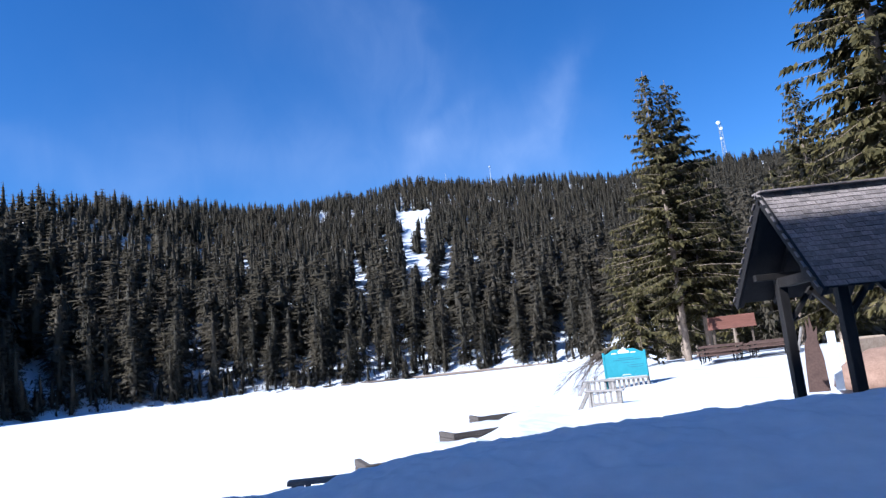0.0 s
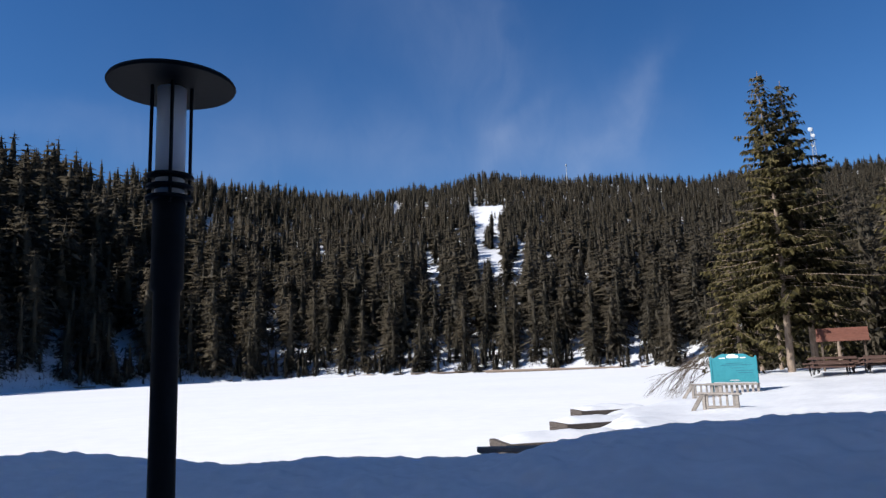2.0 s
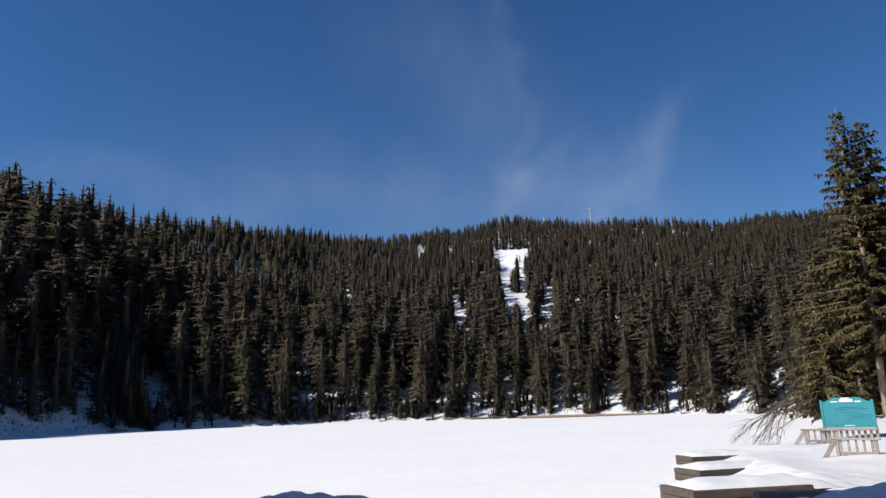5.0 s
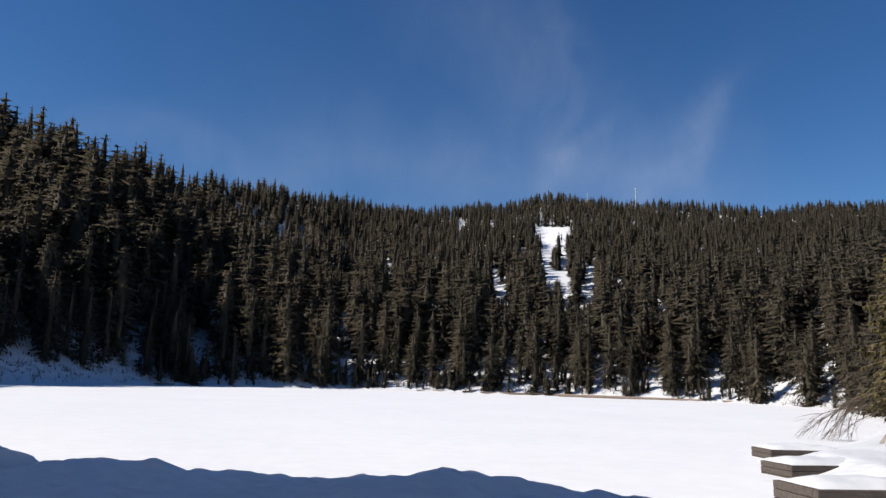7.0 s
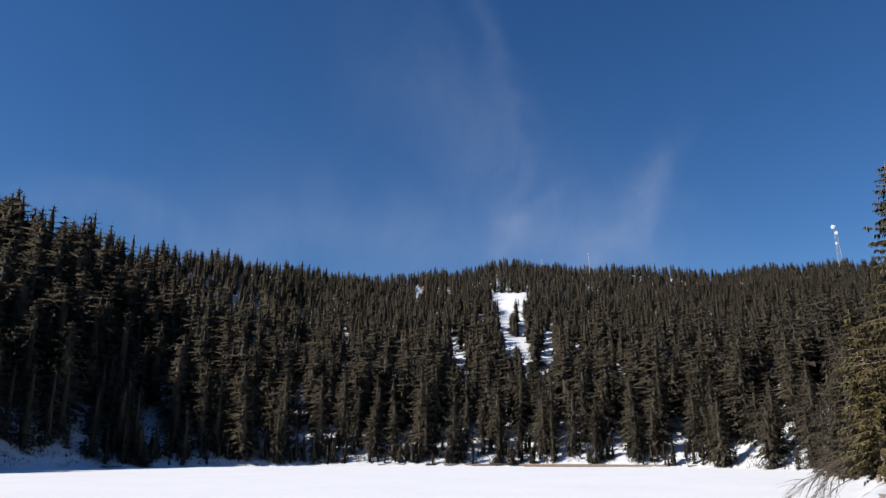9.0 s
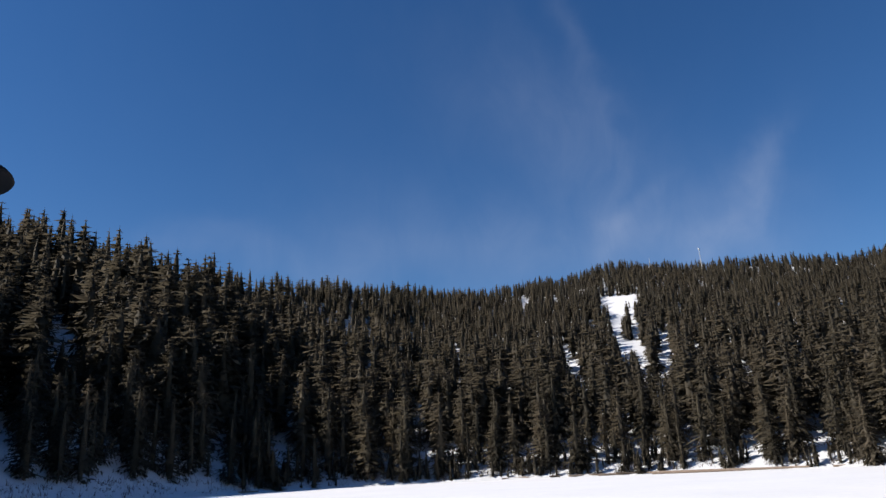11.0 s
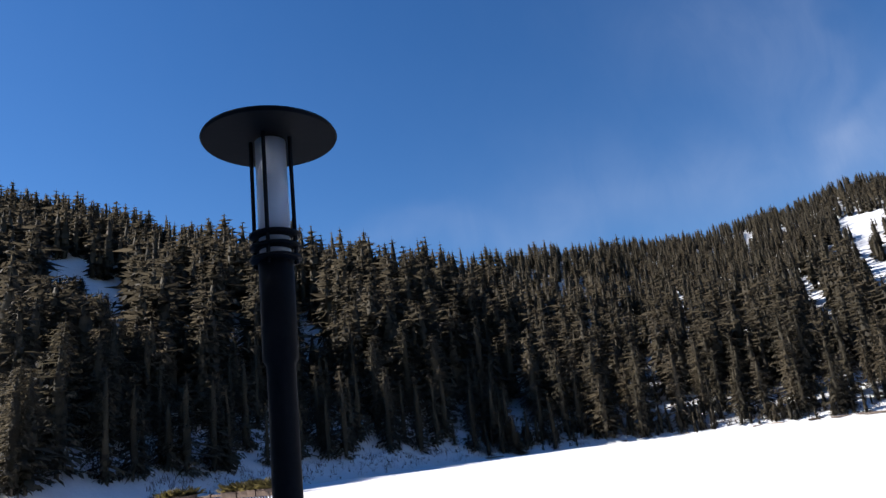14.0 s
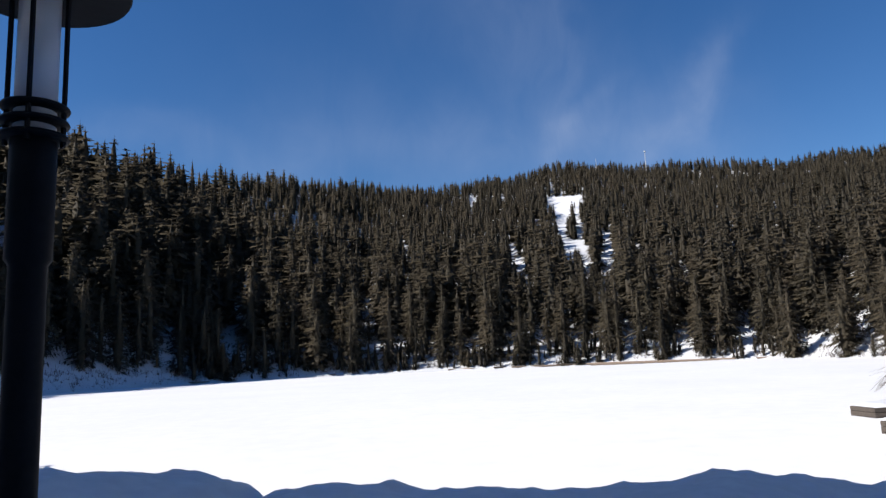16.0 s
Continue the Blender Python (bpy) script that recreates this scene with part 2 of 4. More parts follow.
def turned(profile, segs=32):
    """A lathe: (radius, height) rows turned about z."""
    bm = bmesh.new()
    rings = []
    for r, z in profile:
        rings.append([bm.verts.new((r * math.cos(2 * math.pi * i / segs), r * math.sin(2 * math.pi * i / segs), z)) for i in range(segs)])
    for p, q in zip(rings, rings[1:]):
        for i in range(segs):
            j = (i + 1) % segs
            bm.faces.new((p[i], p[j], q[j], q[i]))
    bm.faces.new(rings[0][::-1])
    bm.faces.new(rings[-1])
    return bm


def tri_mesh(name, verts, tris, tint=None, outside=None):
    """A mesh from numpy vertices and triangles, with a tint and an outward direction for each vertex."""
    me = bpy.data.meshes.new(name)
    me.vertices.add(len(verts))
    me.vertices.foreach_set("co", np.ascontiguousarray(verts, dtype=np.float32).ravel())
    me.loops.add(len(tris) * 3)
    me.loops.foreach_set("vertex_index", np.ascontiguousarray(tris, dtype=np.int32).ravel())
    me.polygons.add(len(tris))
    me.polygons.foreach_set("loop_start", np.arange(0, len(tris) * 3, 3, dtype=np.int32))
    me.update(calc_edges=True)
    if tint is not None:
        me.attributes.new("tint", "FLOAT", "POINT").data.foreach_set("value", np.ascontiguousarray(tint, dtype=np.float32))
    if outside is not None:
        me.attributes.new("outside", "FLOAT_VECTOR", "POINT").data.foreach_set("vector", np.ascontiguousarray(outside, dtype=np.float32).ravel())
    return me


# ---- the ground ----
LAKE = -1.2
EYE = (-6.0, 0.0)
AZ = [-100, -60, -30, -22, -18, -15, -12, -9, -6.5, -4, -2, 0.5, 3, 5.5, 8, 10.5, 13, 16, 18.5, 21, 25, 28, 30.5, 33, 36, 38.5, 41, 43.5, 46, 49, 53, 58, 63, 69, 78, 100]
SKYLINE = [0.1035, 0.1835, 0.2255, 0.2405, 0.2445, 0.2425, 0.2505, 0.2575, 0.2605, 0.2595, 0.2705, 0.2765, 0.2715, 0.266, 0.262, 0.254, 0.256, 0.259, 0.261, 0.268, 0.276, 0.278, 0.273, 0.277, 0.282, 0.2955, 0.3095, 0.3105, 0.3185, 0.3255, 0.3345, 0.3555, 0.3725, 0.3835, 0.3475, 0.1535]
CREST = [420, 470, 520, 540, 545, 545, 544, 542, 540, 540, 540, 540, 537, 526, 515, 502, 488, 470, 451, 430, 392, 370, 345, 318, 283, 272, 272, 276, 282, 290, 305, 320, 329, 325, 320, 320]
SHORE_AZ = [-100, -40, -22, -17, -14, -6, 2, 11, 19, 27, 33, 41, 49, 56, 63, 75, 100]
SHORE = [110, 95, 125, 152, 168, 172, 176, 178, 180, 176, 166, 148, 132, 118, 105, 88, 75]
LAKE_EDGE = [(-75, 13), (-45, 13.0), (-30, 12.5), (-18, 12.0), (-10, 12.2), (-4.2, 12.6), (-2.6, 13.6), (-2.45, 17.0), (-1.6, 18.6), (-1.0, 21.0), (-0.9, 24.6), (-0.5, 26.2), (0.1, 31.0), (0.7, 32.8), (2.6, 36.5), (6.5, 43), (15, 60), (29, 98), (37, 132), (34, 158),
             (26.3, 166.4), (12.0, 171.1), (-6.0, 175.0), (-24.5, 175.9), (-43.1, 174.4), (-61.5, 171.0), (-78.2, 162.2), (-91.5, 148.1), (-99.6, 128.8), (-103.7, 108.5), (-105.6, 89.7), (-104.7, 71.7), (-101.8, 55.3), (-98.0, 41.0), (-93.7, 28.5), (-92, 14)]
CRESTS_X = [-40, -24, -20, -18.5, -17, -15.9, -15.35, -15.05, -14.6, -13.8, -12.5, -11, -10, -9.2, -8.2, -7.5, -6.5, -5, -3.6, -2.7, -1.8, -1, 0, 1.5, 3.5, 5, 8, 14]
CRESTS_Z = [1.0, 0.95, 0.78, 0.62, 0.58, 0.55, 0.47, 0.22, 0.34, 0.4, 0.34, 0.31, 0.38, 0.52, 0.38, 0.32, 0.29, 0.29, 0.28, 0.28, 0.40, 0.56, 0.66, 0.74, 0.8, 0.76, 0.74, 0.8]


def smooth(v, a, b):
    t = np.clip((v - a) / (b - a), 0, 1)
    return t * t * (3 - 2 * t)


def waves(x, y, size, seed):
    """Cheap smooth noise: a few crossed sines."""
    r = np.random.RandomState(seed)
    out = 0 * x
    for k in range(7):
        a, ph = r.uniform(0, 2 * math.pi, 2)
        w = 2 * math.pi / (size * r.uniform(0.6, 1.7))
        out = out + np.sin((x * math.cos(a) + y * math.sin(a)) * w + ph + 1.3 * np.sin((x * math.sin(a) - y * math.cos(a)) * w * 0.6 + ph * 2))
    return out / 4.0


def off_lake(x, y):
    """Signed distance from the lake's edge: positive on land."""
    p = np.array(LAKE_EDGE, float)
    best = np.full(x.shape, 1e9)
    inside = np.zeros(x.shape, bool)
    for a, b in zip(p, np.roll(p, -1, 0)):
        d = b - a
        t = np.clip(((x - a[0]) * d[0] + (y - a[1]) * d[1]) / (d @ d), 0, 1)
        best = np.minimum(best, np.hypot(x - a[0] - t * d[0], y - a[1] - t * d[1]))
        cross = (a[1] > y) != (b[1] > y)
        inside ^= cross & (x < (b[0] - a[0]) * (y - a[1]) / (b[1] - a[1] + 1e-12) + a[0])
    return np.where(inside, -best, best)


def ground_z(x, y):
    x, y = np.asarray(x, float), np.asarray(y, float)
    sd = off_lake(x, y) + 0.5 * waves(x, y, 7, 5) * smooth(np.hypot(x - EYE[0], y), 20, 60)
    dx, dy = x - EYE[0], y - EYE[1]
    d = np.hypot(dx, dy)
    az = np.degrees(np.arctan2(-dx, dy))
    crest = np.interp(az, AZ, CREST)
    top = 1.6 + np.interp(az, AZ, SKYLINE) * crest
    start = np.interp(az, SHORE_AZ, SHORE)
    top = top - np.interp(crest - start, [100, 200, 350], [15.0, 13.0, 9.5])
    s = np.clip((d - start) / (crest - start), 0, None)
    hill = np.where(s < 1, (0.86 * s + 0.14 * s * s), 1 - 0.12 * (s - 1)) * (top - LAKE)
    hill = np.maximum(hill, 0) * (np.abs(az) < 120)
    hill = hill + waves(x, y, 60, 3) * 2.0 * smooth(s, 0.03, 0.25)
    # the terrace: level where one walks, a ploughed bank towards the lake
    crest_z = np.interp(x, CRESTS_X, CRESTS_Z)
    step = 0.35 * smooth(-x, 7.6, 9.3)
    near = step + (crest_z - step) * smooth(y, 2.8, 9.0) + 0.70 * np.exp(-((x + 18.8) / 2.6) ** 2 - ((y - 6.6) / 1.7) ** 2)
    fall = smooth(y, 9.1, 15.5 + 3.0 * smooth(x, 2, 5))
    near = near * (1 - fall) - 0.5 * fall
    near = near + 0.045 * waves(x, y, 2.6, 8) * smooth(y, 2.5, 6) + 0.035 * waves(x, y, 0.9, 9) * smooth(y, 2, 5) + 0.022 * waves(x, y, 0.33, 12) * smooth(y, 5, 8.5)
    bank = LAKE + (near - LAKE) * smooth(sd, 0.0, 2.6)
    right = smooth(x, 1, 5) * smooth(y, 12, 18)
    bank = bank * (1 - right) + right * (LAKE + (np.interp(x, [1, 4.5, 8, 11, 15, 20], [-0.90, -0.62, -0.32, -0.04, 0.18, 0.40]) + 0.004 * np.clip(y - 30, -10, 60) - LAKE) * smooth(sd, 0, 3) + 0.05 * waves(x, y, 3, 4))
    far = LAKE + 0.9 * smooth(sd, 0, 3.5) + hill
    f = smooth(d, 50, 75)
    z = bank * (1 - f) + np.maximum(far, np.where(y < 30, bank, far)) * f
    return np.where(sd < 0, LAKE - 0.25 - 0.3 * smooth(-sd, 0, 3), z)


def build_ground():
    rad = np.concatenate([np.linspace(0.5, 6, 30), np.linspace(6.15, 14, 90), np.linspace(14.2, 30, 60), 30 * 1.028 ** np.arange(1, 190)])
    rad = rad[rad < 4500]
    ang = np.concatenate([np.linspace(-100, 100, 520), np.linspace(100, 260, 90)[1:-1]])
    R, A = np.meshgrid(rad, np.radians(ang), indexing="ij")
    X, Y = EYE[0] - R * np.sin(A), EYE[1] + R * np.cos(A)
    Z = ground_z(X, Y)
    n, m = R.shape
    i, j = np.meshgrid(np.arange(n - 1), np.arange(m), indexing="ij")
    a, b, c, d = i * m + j, i * m + (j + 1) % m, (i + 1) * m + (j + 1) % m, (i + 1) * m + j
    tris = np.concatenate([np.stack([a, d, c], -1).reshape(-1, 3), np.stack([a, c, b], -1).reshape(-1, 3)])
    hub = n * m
    k = np.arange(m)
    tris = np.concatenate([tris, np.stack([np.full(m, hub), k, (k + 1) % m], -1)])
    verts = np.concatenate([np.stack([X, Y, Z], -1).reshape(-1, 3), [[EYE[0], EYE[1], 0.0]]])
    me = tri_mesh("ground", verts, tris)
    me.polygons.foreach_set("use_smooth", [True] * len(me.polygons))
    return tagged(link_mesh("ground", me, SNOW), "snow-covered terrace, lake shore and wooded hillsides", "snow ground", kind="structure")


build_ground()
ring = [Vector(q) for q in LAKE_EDGE]
bm = bmesh.new()
rim = []
for k, q in enumerate(ring):
    along = (ring[(k + 1) % len(ring)] - ring[k - 1]).normalized()
    rim.append(bm.verts.new((q.x + along.y * 1.6, q.y - along.x * 1.6, LAKE)))
bm.faces.new(rim)
bmesh.ops.triangulate(bm, faces=bm.faces)
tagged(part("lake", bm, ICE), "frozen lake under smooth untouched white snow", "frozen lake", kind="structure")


# ---- conifers ----
def conifer(rng, levels, whorl, twigs, base=0.12, slim=0.16, droop=0.35, ragged=0.3, thin=0.0, wide=0.3, power=0.75, core=0.5, tuft=0.0, tuft_wide=0.16, top=0.010, slight=False):
    """Crown of a spruce of height 1: kite-shaped sprays in whorls with side twigs, round a ragged dark core; then its tapered trunk."""
    V, T = [], []

    def kite(p, d, side, length, width, fall):
        n = len(V)
        mid = p + d * length * 0.45 + np.array([0, 0, -fall * 0.3 * length])
        V.extend([p, mid + side * width, p + d * length + np.array([0, 0, -fall * length]), mid - side * width + np.array([0, 0, -0.25 * width])])
        T.extend([(n, n + 1, n + 2), (n, n + 2, n + 3)])

    if core:
        n, sides, rings = len(V), (5 if slight else 6), (5 if slight else 6)
        for i in range(rings):
            u = i / (rings - 1)
            for k in range(sides):
                r = slim * core * (1 - u) ** power * rng.uniform(0.6, 1.2) * (0.5 if i == 0 else 1.0)
                a = 6.283 * (k + 0.5 * (i % 2)) / sides
                V.append(np.array([r * math.cos(a), r * math.sin(a), base + (0.96 - base) * u + rng.uniform(-0.02, 0.02)]))
        for i in range(rings - 1):
            for k in range(sides):
                a, c = n + i * sides + k, n + i * sides + (k + 1) % sides
                T.extend([(a, c, c + sides), (a, c + sides, a + sides)])
    for i in range(levels):
        u = min(max((i + rng.uniform(-0.3, 0.3)) / levels, 0.0), 1.0)
        z = base + (1 - base) * u
        reach = slim * (1 - u) ** power * rng.uniform(1 - ragged, 1 + ragged) * min(1.0, 0.55 + 3.0 * u) + top
        a0 = rng.uniform(0, 6.283)
        for k in range(whorl):
            if rng.rand() < thin:
                continue
            a = a0 + 6.283 * (k + rng.uniform(-0.35, 0.35)) / whorl
            L = reach * rng.uniform(0.6, 1.25)
            d = np.array([math.cos(a), math.sin(a), rng.uniform(-0.15, 0.2) + 0.5 * u])
            side = np.array([-math.sin(a), math.cos(a), 0])
            p = np.array([0, 0, z])
            fall = droop * rng.uniform(0.6, 1.4)
            kite(p, d, side, L, L * wide, fall)
            for q in range(twigs):
                root = p + d * L * math.sqrt(rng.uniform(0.02, 1.05)) + np.array([0, 0, -fall * L * 0.5])
                root = root + side * rng.uniform(-0.17, 0.17) * L + np.array([0, 0, -rng.uniform(0, 0.12) * L])
                dd = d * 0.6 + side * rng.uniform(-1, 1) + np.array([0, 0, rng.uniform(-1.0, 0.2)])
                size = tuft * (0.45 + 0.55 * (1 - u))
                kite(root, dd, np.cross(dd, rng.uniform(-1, 1, 3)), size * rng.uniform(0.6, 1.4), size * tuft_wide, 0.4)
    n = len(V)
    sides = 3 if slight else 6
    for r, z in ((0.0125, -0.03), (0.0095, 0.3), (0.006, 0.65), (0.001, 1.0)):
        for k in range(sides):
            V.append(np.array([r * math.cos(6.283 * k / sides), r * math.sin(6.283 * k / sides), z]))
    trunk = len(T)
    for lv in range(3):
        for k in range(sides):
            a, c = n + lv * sides + k, n + lv * sides + (k + 1) % sides
            T.extend([(a, c, c + sides), (a, c + sides, a + sides)])
    return np.array(V), np.array(T), n, trunk


def crown_outside(v, seed, up=0.35, loose=0.55):
    """Outward directions of a crown's vertices round its axis, a little loose."""
    r = np.random.RandomState(seed)
    o = np.stack([v[:, 0], v[:, 1], np.zeros(len(v))], -1)
    o = o / (np.linalg.norm(o, axis=1, keepdims=True) + 1e-6)
    o[:, 2] = up
    o = o + loose * r.uniform(-1, 1, o.shape)
    return o / np.linalg.norm(o, axis=1, keepdims=True)


rng = np.random.RandomState(4)
KINDS = [conifer(rng, 17, 7, 1, base=rng.uniform(0.0, 0.10), slim=rng.uniform(0.185, 0.255), ragged=0.45, wide=0.18, droop=0.40, power=rng.uniform(0.46, 0.74), core=0.36, tuft=0.085, tuft_wide=0.24, top=0.006, slight=True) for _ in range(16)]
FAR_KINDS = [conifer(rng, 12, 6, 0, base=0.0, slim=rng.uniform(0.17, 0.24), ragged=0.45, wide=0.26, droop=0.45, power=rng.uniform(0.5, 0.8), core=0.4, top=0.01, slight=True) for _ in range(12)]
FINE_KINDS = [conifer(rng, 24, 7, 8, base=rng.uniform(-0.01, 0.09), slim=rng.uniform(0.155, 0.215), ragged=0.45, thin=0.08, wide=0.12, droop=0.42, power=rng.uniform(0.46, 0.72), core=0.30, tuft=0.046, tuft_wide=0.20, top=0.006) for _ in range(10)]

# gaps in the wood where the snow shows: heading and half width in degrees, lower and upper slope of sight from the terrace
CLEARINGS = [(1.75, 1.50, 0.2135, 0.2245), (2.15, 0.62, 0.194, 0.215), (2.40, 0.30, 0.166, 0.196), (2.10, 0.24, 0.144, 0.168), (1.02, 0.20, 0.174, 0.205),
    (1.25, 0.34, 0.146, 0.160), (0.72, 0.30, 0.117, 0.148), (-1.15, 0.20, 0.132, 0.166), (-0.72, 0.36, 0.112, 0.134), (6.55, 0.16, 0.142, 0.162), (6.12, 0.28, 0.117, 0.142),
    (6.85, 0.12, 0.224, 0.228), (9.48, 0.12, 0.225, 0.229), (4.30, 0.18, 0.186, 0.193), (-3.46, 0.14, 0.140, 0.146), (-17.25, 0.12, 0.100, 0.109), (-6.57, 0.10, 0.100, 0.105), (11.45, 0.14, 0.108, 0.117),
    (-5.76, 0.50, -0.013, 0.024), (-7.63, 0.16, -0.008, 0.040), (-9.95, 0.32, -0.010, 0.046), (-13.76, 0.16, 0.004, 0.036), (-17.45, 0.16, 0.006, 0.046), (-1.54, 0.26, -0.010, 0.018), (-3.13, 0.2, -0.010, 0.012),
    (10.3, 0.16, 0.012, 0.030), (2.73, 0.10, 0.034, 0.048), (18.4, 0.24, 0.010, 0.030), (19.0, 0.24, 0.066, 0.080), (29.6, 0.6, 0.040, 0.058), (34.6, 0.4, 0.036, 0.054), (26.6, 0.3, -0.012, 0.004),
    (63.2, 1.5, 0.268, 0.292), (60.6, 0.9, 0.244, 0.262), (59.6, 0.35, 0.215, 0.245), (50.8, 0.4, 0.188, 0.218), (45.7, 0.45, 0.178, 0.190), (44.9, 0.25, 0.155, 0.178), (48.6, 0.2, 0.140, 0.185), (55.0, 0.3, 0.195, 0.235)]


def scatter_trees():
    r = np.random.RandomState(11)
    n = 90000
    a = r.uniform(-36, 76, n)
    d = np.sqrt(r.uniform(60 ** 2, 600 ** 2, n))
    rnd = r.rand(n, 4)
    x = EYE[0] - d * np.sin(np.radians(a))
    y = EYE[1] + d * np.cos(np.radians(a))
    sd = off_lake(x, y)
    crest = np.interp(a, AZ, CREST)
    keep = (sd > 0.6) & (d < crest + 14) & ~((a < -9) & (d < 74)) & ~((a > 34) & (sd < 5.0)) & ~((a > 67) & (d < 140))
    a, d, x, y, sd, rnd = a[keep], d[keep], x[keep], y[keep], sd[keep], rnd[keep]
    z = ground_z(x, y)
    h = np.interp(sd, [0, 20, 60, 150, 300], [16, 20, 18.5, 13, 9.5]) * (0.60 + 0.62 * rnd[:, 1])
    h = np.where((sd < 12) & (a < 16), h * 0.82, h)
    left = np.interp(a, [26, 36], [0, 1])
    h = h * (1 - left) + left * np.interp(sd, [0, 10, 24, 60, 150, 300], [13, 18, 24, 23, 18, 13]) * (0.60 + 0.62 * rnd[:, 1])
    h = h * (1 - 0.35 * (waves(x, y, 35, 21) > 0.75))
    # young growth fills in along the water's edge
    h = np.where((sd < 9) & (rnd[:, 2] > 0.62) & (a < 42), h * (0.16 + 0.9 * (rnd[:, 2] - 0.62)), h)
    low = (z - 1.6) / d
    keep = np.ones(len(x), bool)
    for az, half, lo, hi in CLEARINGS:
        # a tree in front of the gap stays as far as it is low enough, one in the gap goes
        high = (z + h * 0.97 - 1.6) / d
        near = np.abs(a - az) < half * (1 + 0.25 * waves(x, y, 12, 2)) + 0.75 * np.degrees(0.12 * h / d)
        poke = near & (high > lo) & (low < hi)
        fit = np.where(poke, ((lo + 0.004 * rnd[:, 3]) * d + 1.6 - z) / 0.97, h)
        short = poke & (fit < 0.52 * h)
        h = np.where(poke & ~short, fit, h)
        keep &= ~short
    keep &= ~((sd > 6) & (sd < 13) & (rnd[:, 3] > 0.7))
    idx = np.nonzero(keep)[0]
    # keep trees apart: one to a cell, wider cells in the thin wood by the shore
    used, chosen = set(), []
    for i in idx:
        size = 5.6 if sd[i] < 6 else 6.2 if sd[i] < 30 else 6.6 if sd[i] < 90 else 5.2 if sd[i] < 190 else 4.2
        k = (size, int(x[i] // size), int(y[i] // size))
        if k not in used:
            used.add(k)
            chosen.append(i)
    c = np.array(chosen)
    return x[c], y[c], z[c], sd[c], h[c], rnd[c], d[c]


def crown_and_trunk(kind, name):
    v, t, n, trunk = kind
    crown = tri_mesh(name + "_crown", v[:n], t[:trunk], outside=crown_outside(v[:n], n))
    crown.materials.append(NEEDLES_SHORE)
    stem = tri_mesh(name + "_trunk", v[n:], t[trunk:] - n)
    stem.materials.append(BARK)
    return crown, stem


def build_forest():
    x, y, z, sd, h, rnd, d = scatter_trees()
    V, T, C, N, off = [], [], [], [], 0
    pool = KINDS + FAR_KINDS
    soft = [crown_outside(k[0], i) for i, k in enumerate(pool)]
    meshes = [crown_and_trunk(k, "spruce") for k in FINE_KINDS]
    front = [i for i in np.argsort(sd) if sd[i] < 22][:250]
    single = set(front)
    for i in range(len(x)):
        a = rnd[i, 2] * 6.283
        w = h[i] * (0.95 + 0.55 * rnd[i, 3])
        if i in single:
            crown, stem = meshes[int(rnd[i, 0] * 997) % len(meshes)]
            tree = thing("spruce_tree", "tall dark green spruce on the snowy lake shore", "spruce tree", "spruces along the shore", loc=(x[i], y[i], z[i] - 0.1), rz=a)
            tree.scale = (w, w, h[i])
            new("crown", crown).parent = tree
            new("trunk", stem).parent = tree
            continue
        kind = int(rnd[i, 0] * 997) % len(KINDS) if sd[i] < 85 else len(KINDS) + int(rnd[i, 0] * 997) % len(FAR_KINDS)
        v, t, n, trunk = pool[kind]
        ca, sa = math.cos(a), math.sin(a)
        o = soft[kind]
        N.append(np.stack([o[:, 0] * ca - o[:, 1] * sa, o[:, 0] * sa + o[:, 1] * ca, o[:, 2]], -1))
        ca, sa = ca * w, sa * w
        V.append(np.stack([v[:, 0] * ca - v[:, 1] * sa + x[i], v[:, 0] * sa + v[:, 1] * ca + y[i], v[:, 2] * h[i] + z[i] - 0.1], -1))
        T.append(t + off)
        tone = rnd[i, 2] * 0.7 + 0.3 * (0.5 + 0.5 * math.sin(x[i] * 0.045 + 1.3 * math.sin(y[i] * 0.03)))
        C.append(np.full(len(v), tone))
        off += len(v)
    me = tri_mesh("forest", np.concatenate(V), np.concatenate(T), np.concatenate(C), np.concatenate(N))
    tagged(link_mesh("forest", me, NEEDLES), "dark green spruce forest covering the snowy hillsides", "spruce forest", kind="stuff")
    return len(x), len(me.polygons)


build_forest()


def shore_points(count, seed, reach, a0, a1):
    r = np.random.RandomState(seed)
    a = r.uniform(a0, a1, count)
    d = np.interp(a, SHORE_AZ, SHORE) + r.uniform(-6, reach + 6, count)
    x, y = EYE[0] - d * np.sin(np.radians(a)), EYE[1] + d * np.cos(np.radians(a))
    sd = off_lake(x, y)
    ok = (sd > 0.3) & (sd < reach)
    for az, half, lo, hi in CLEARINGS:
        ok &= ~((lo < 0.012) & (np.abs(a - az) < half))
    return x[ok], y[ok], ground_z(x[ok], y[ok]), r.rand(int(ok.sum()), 4)


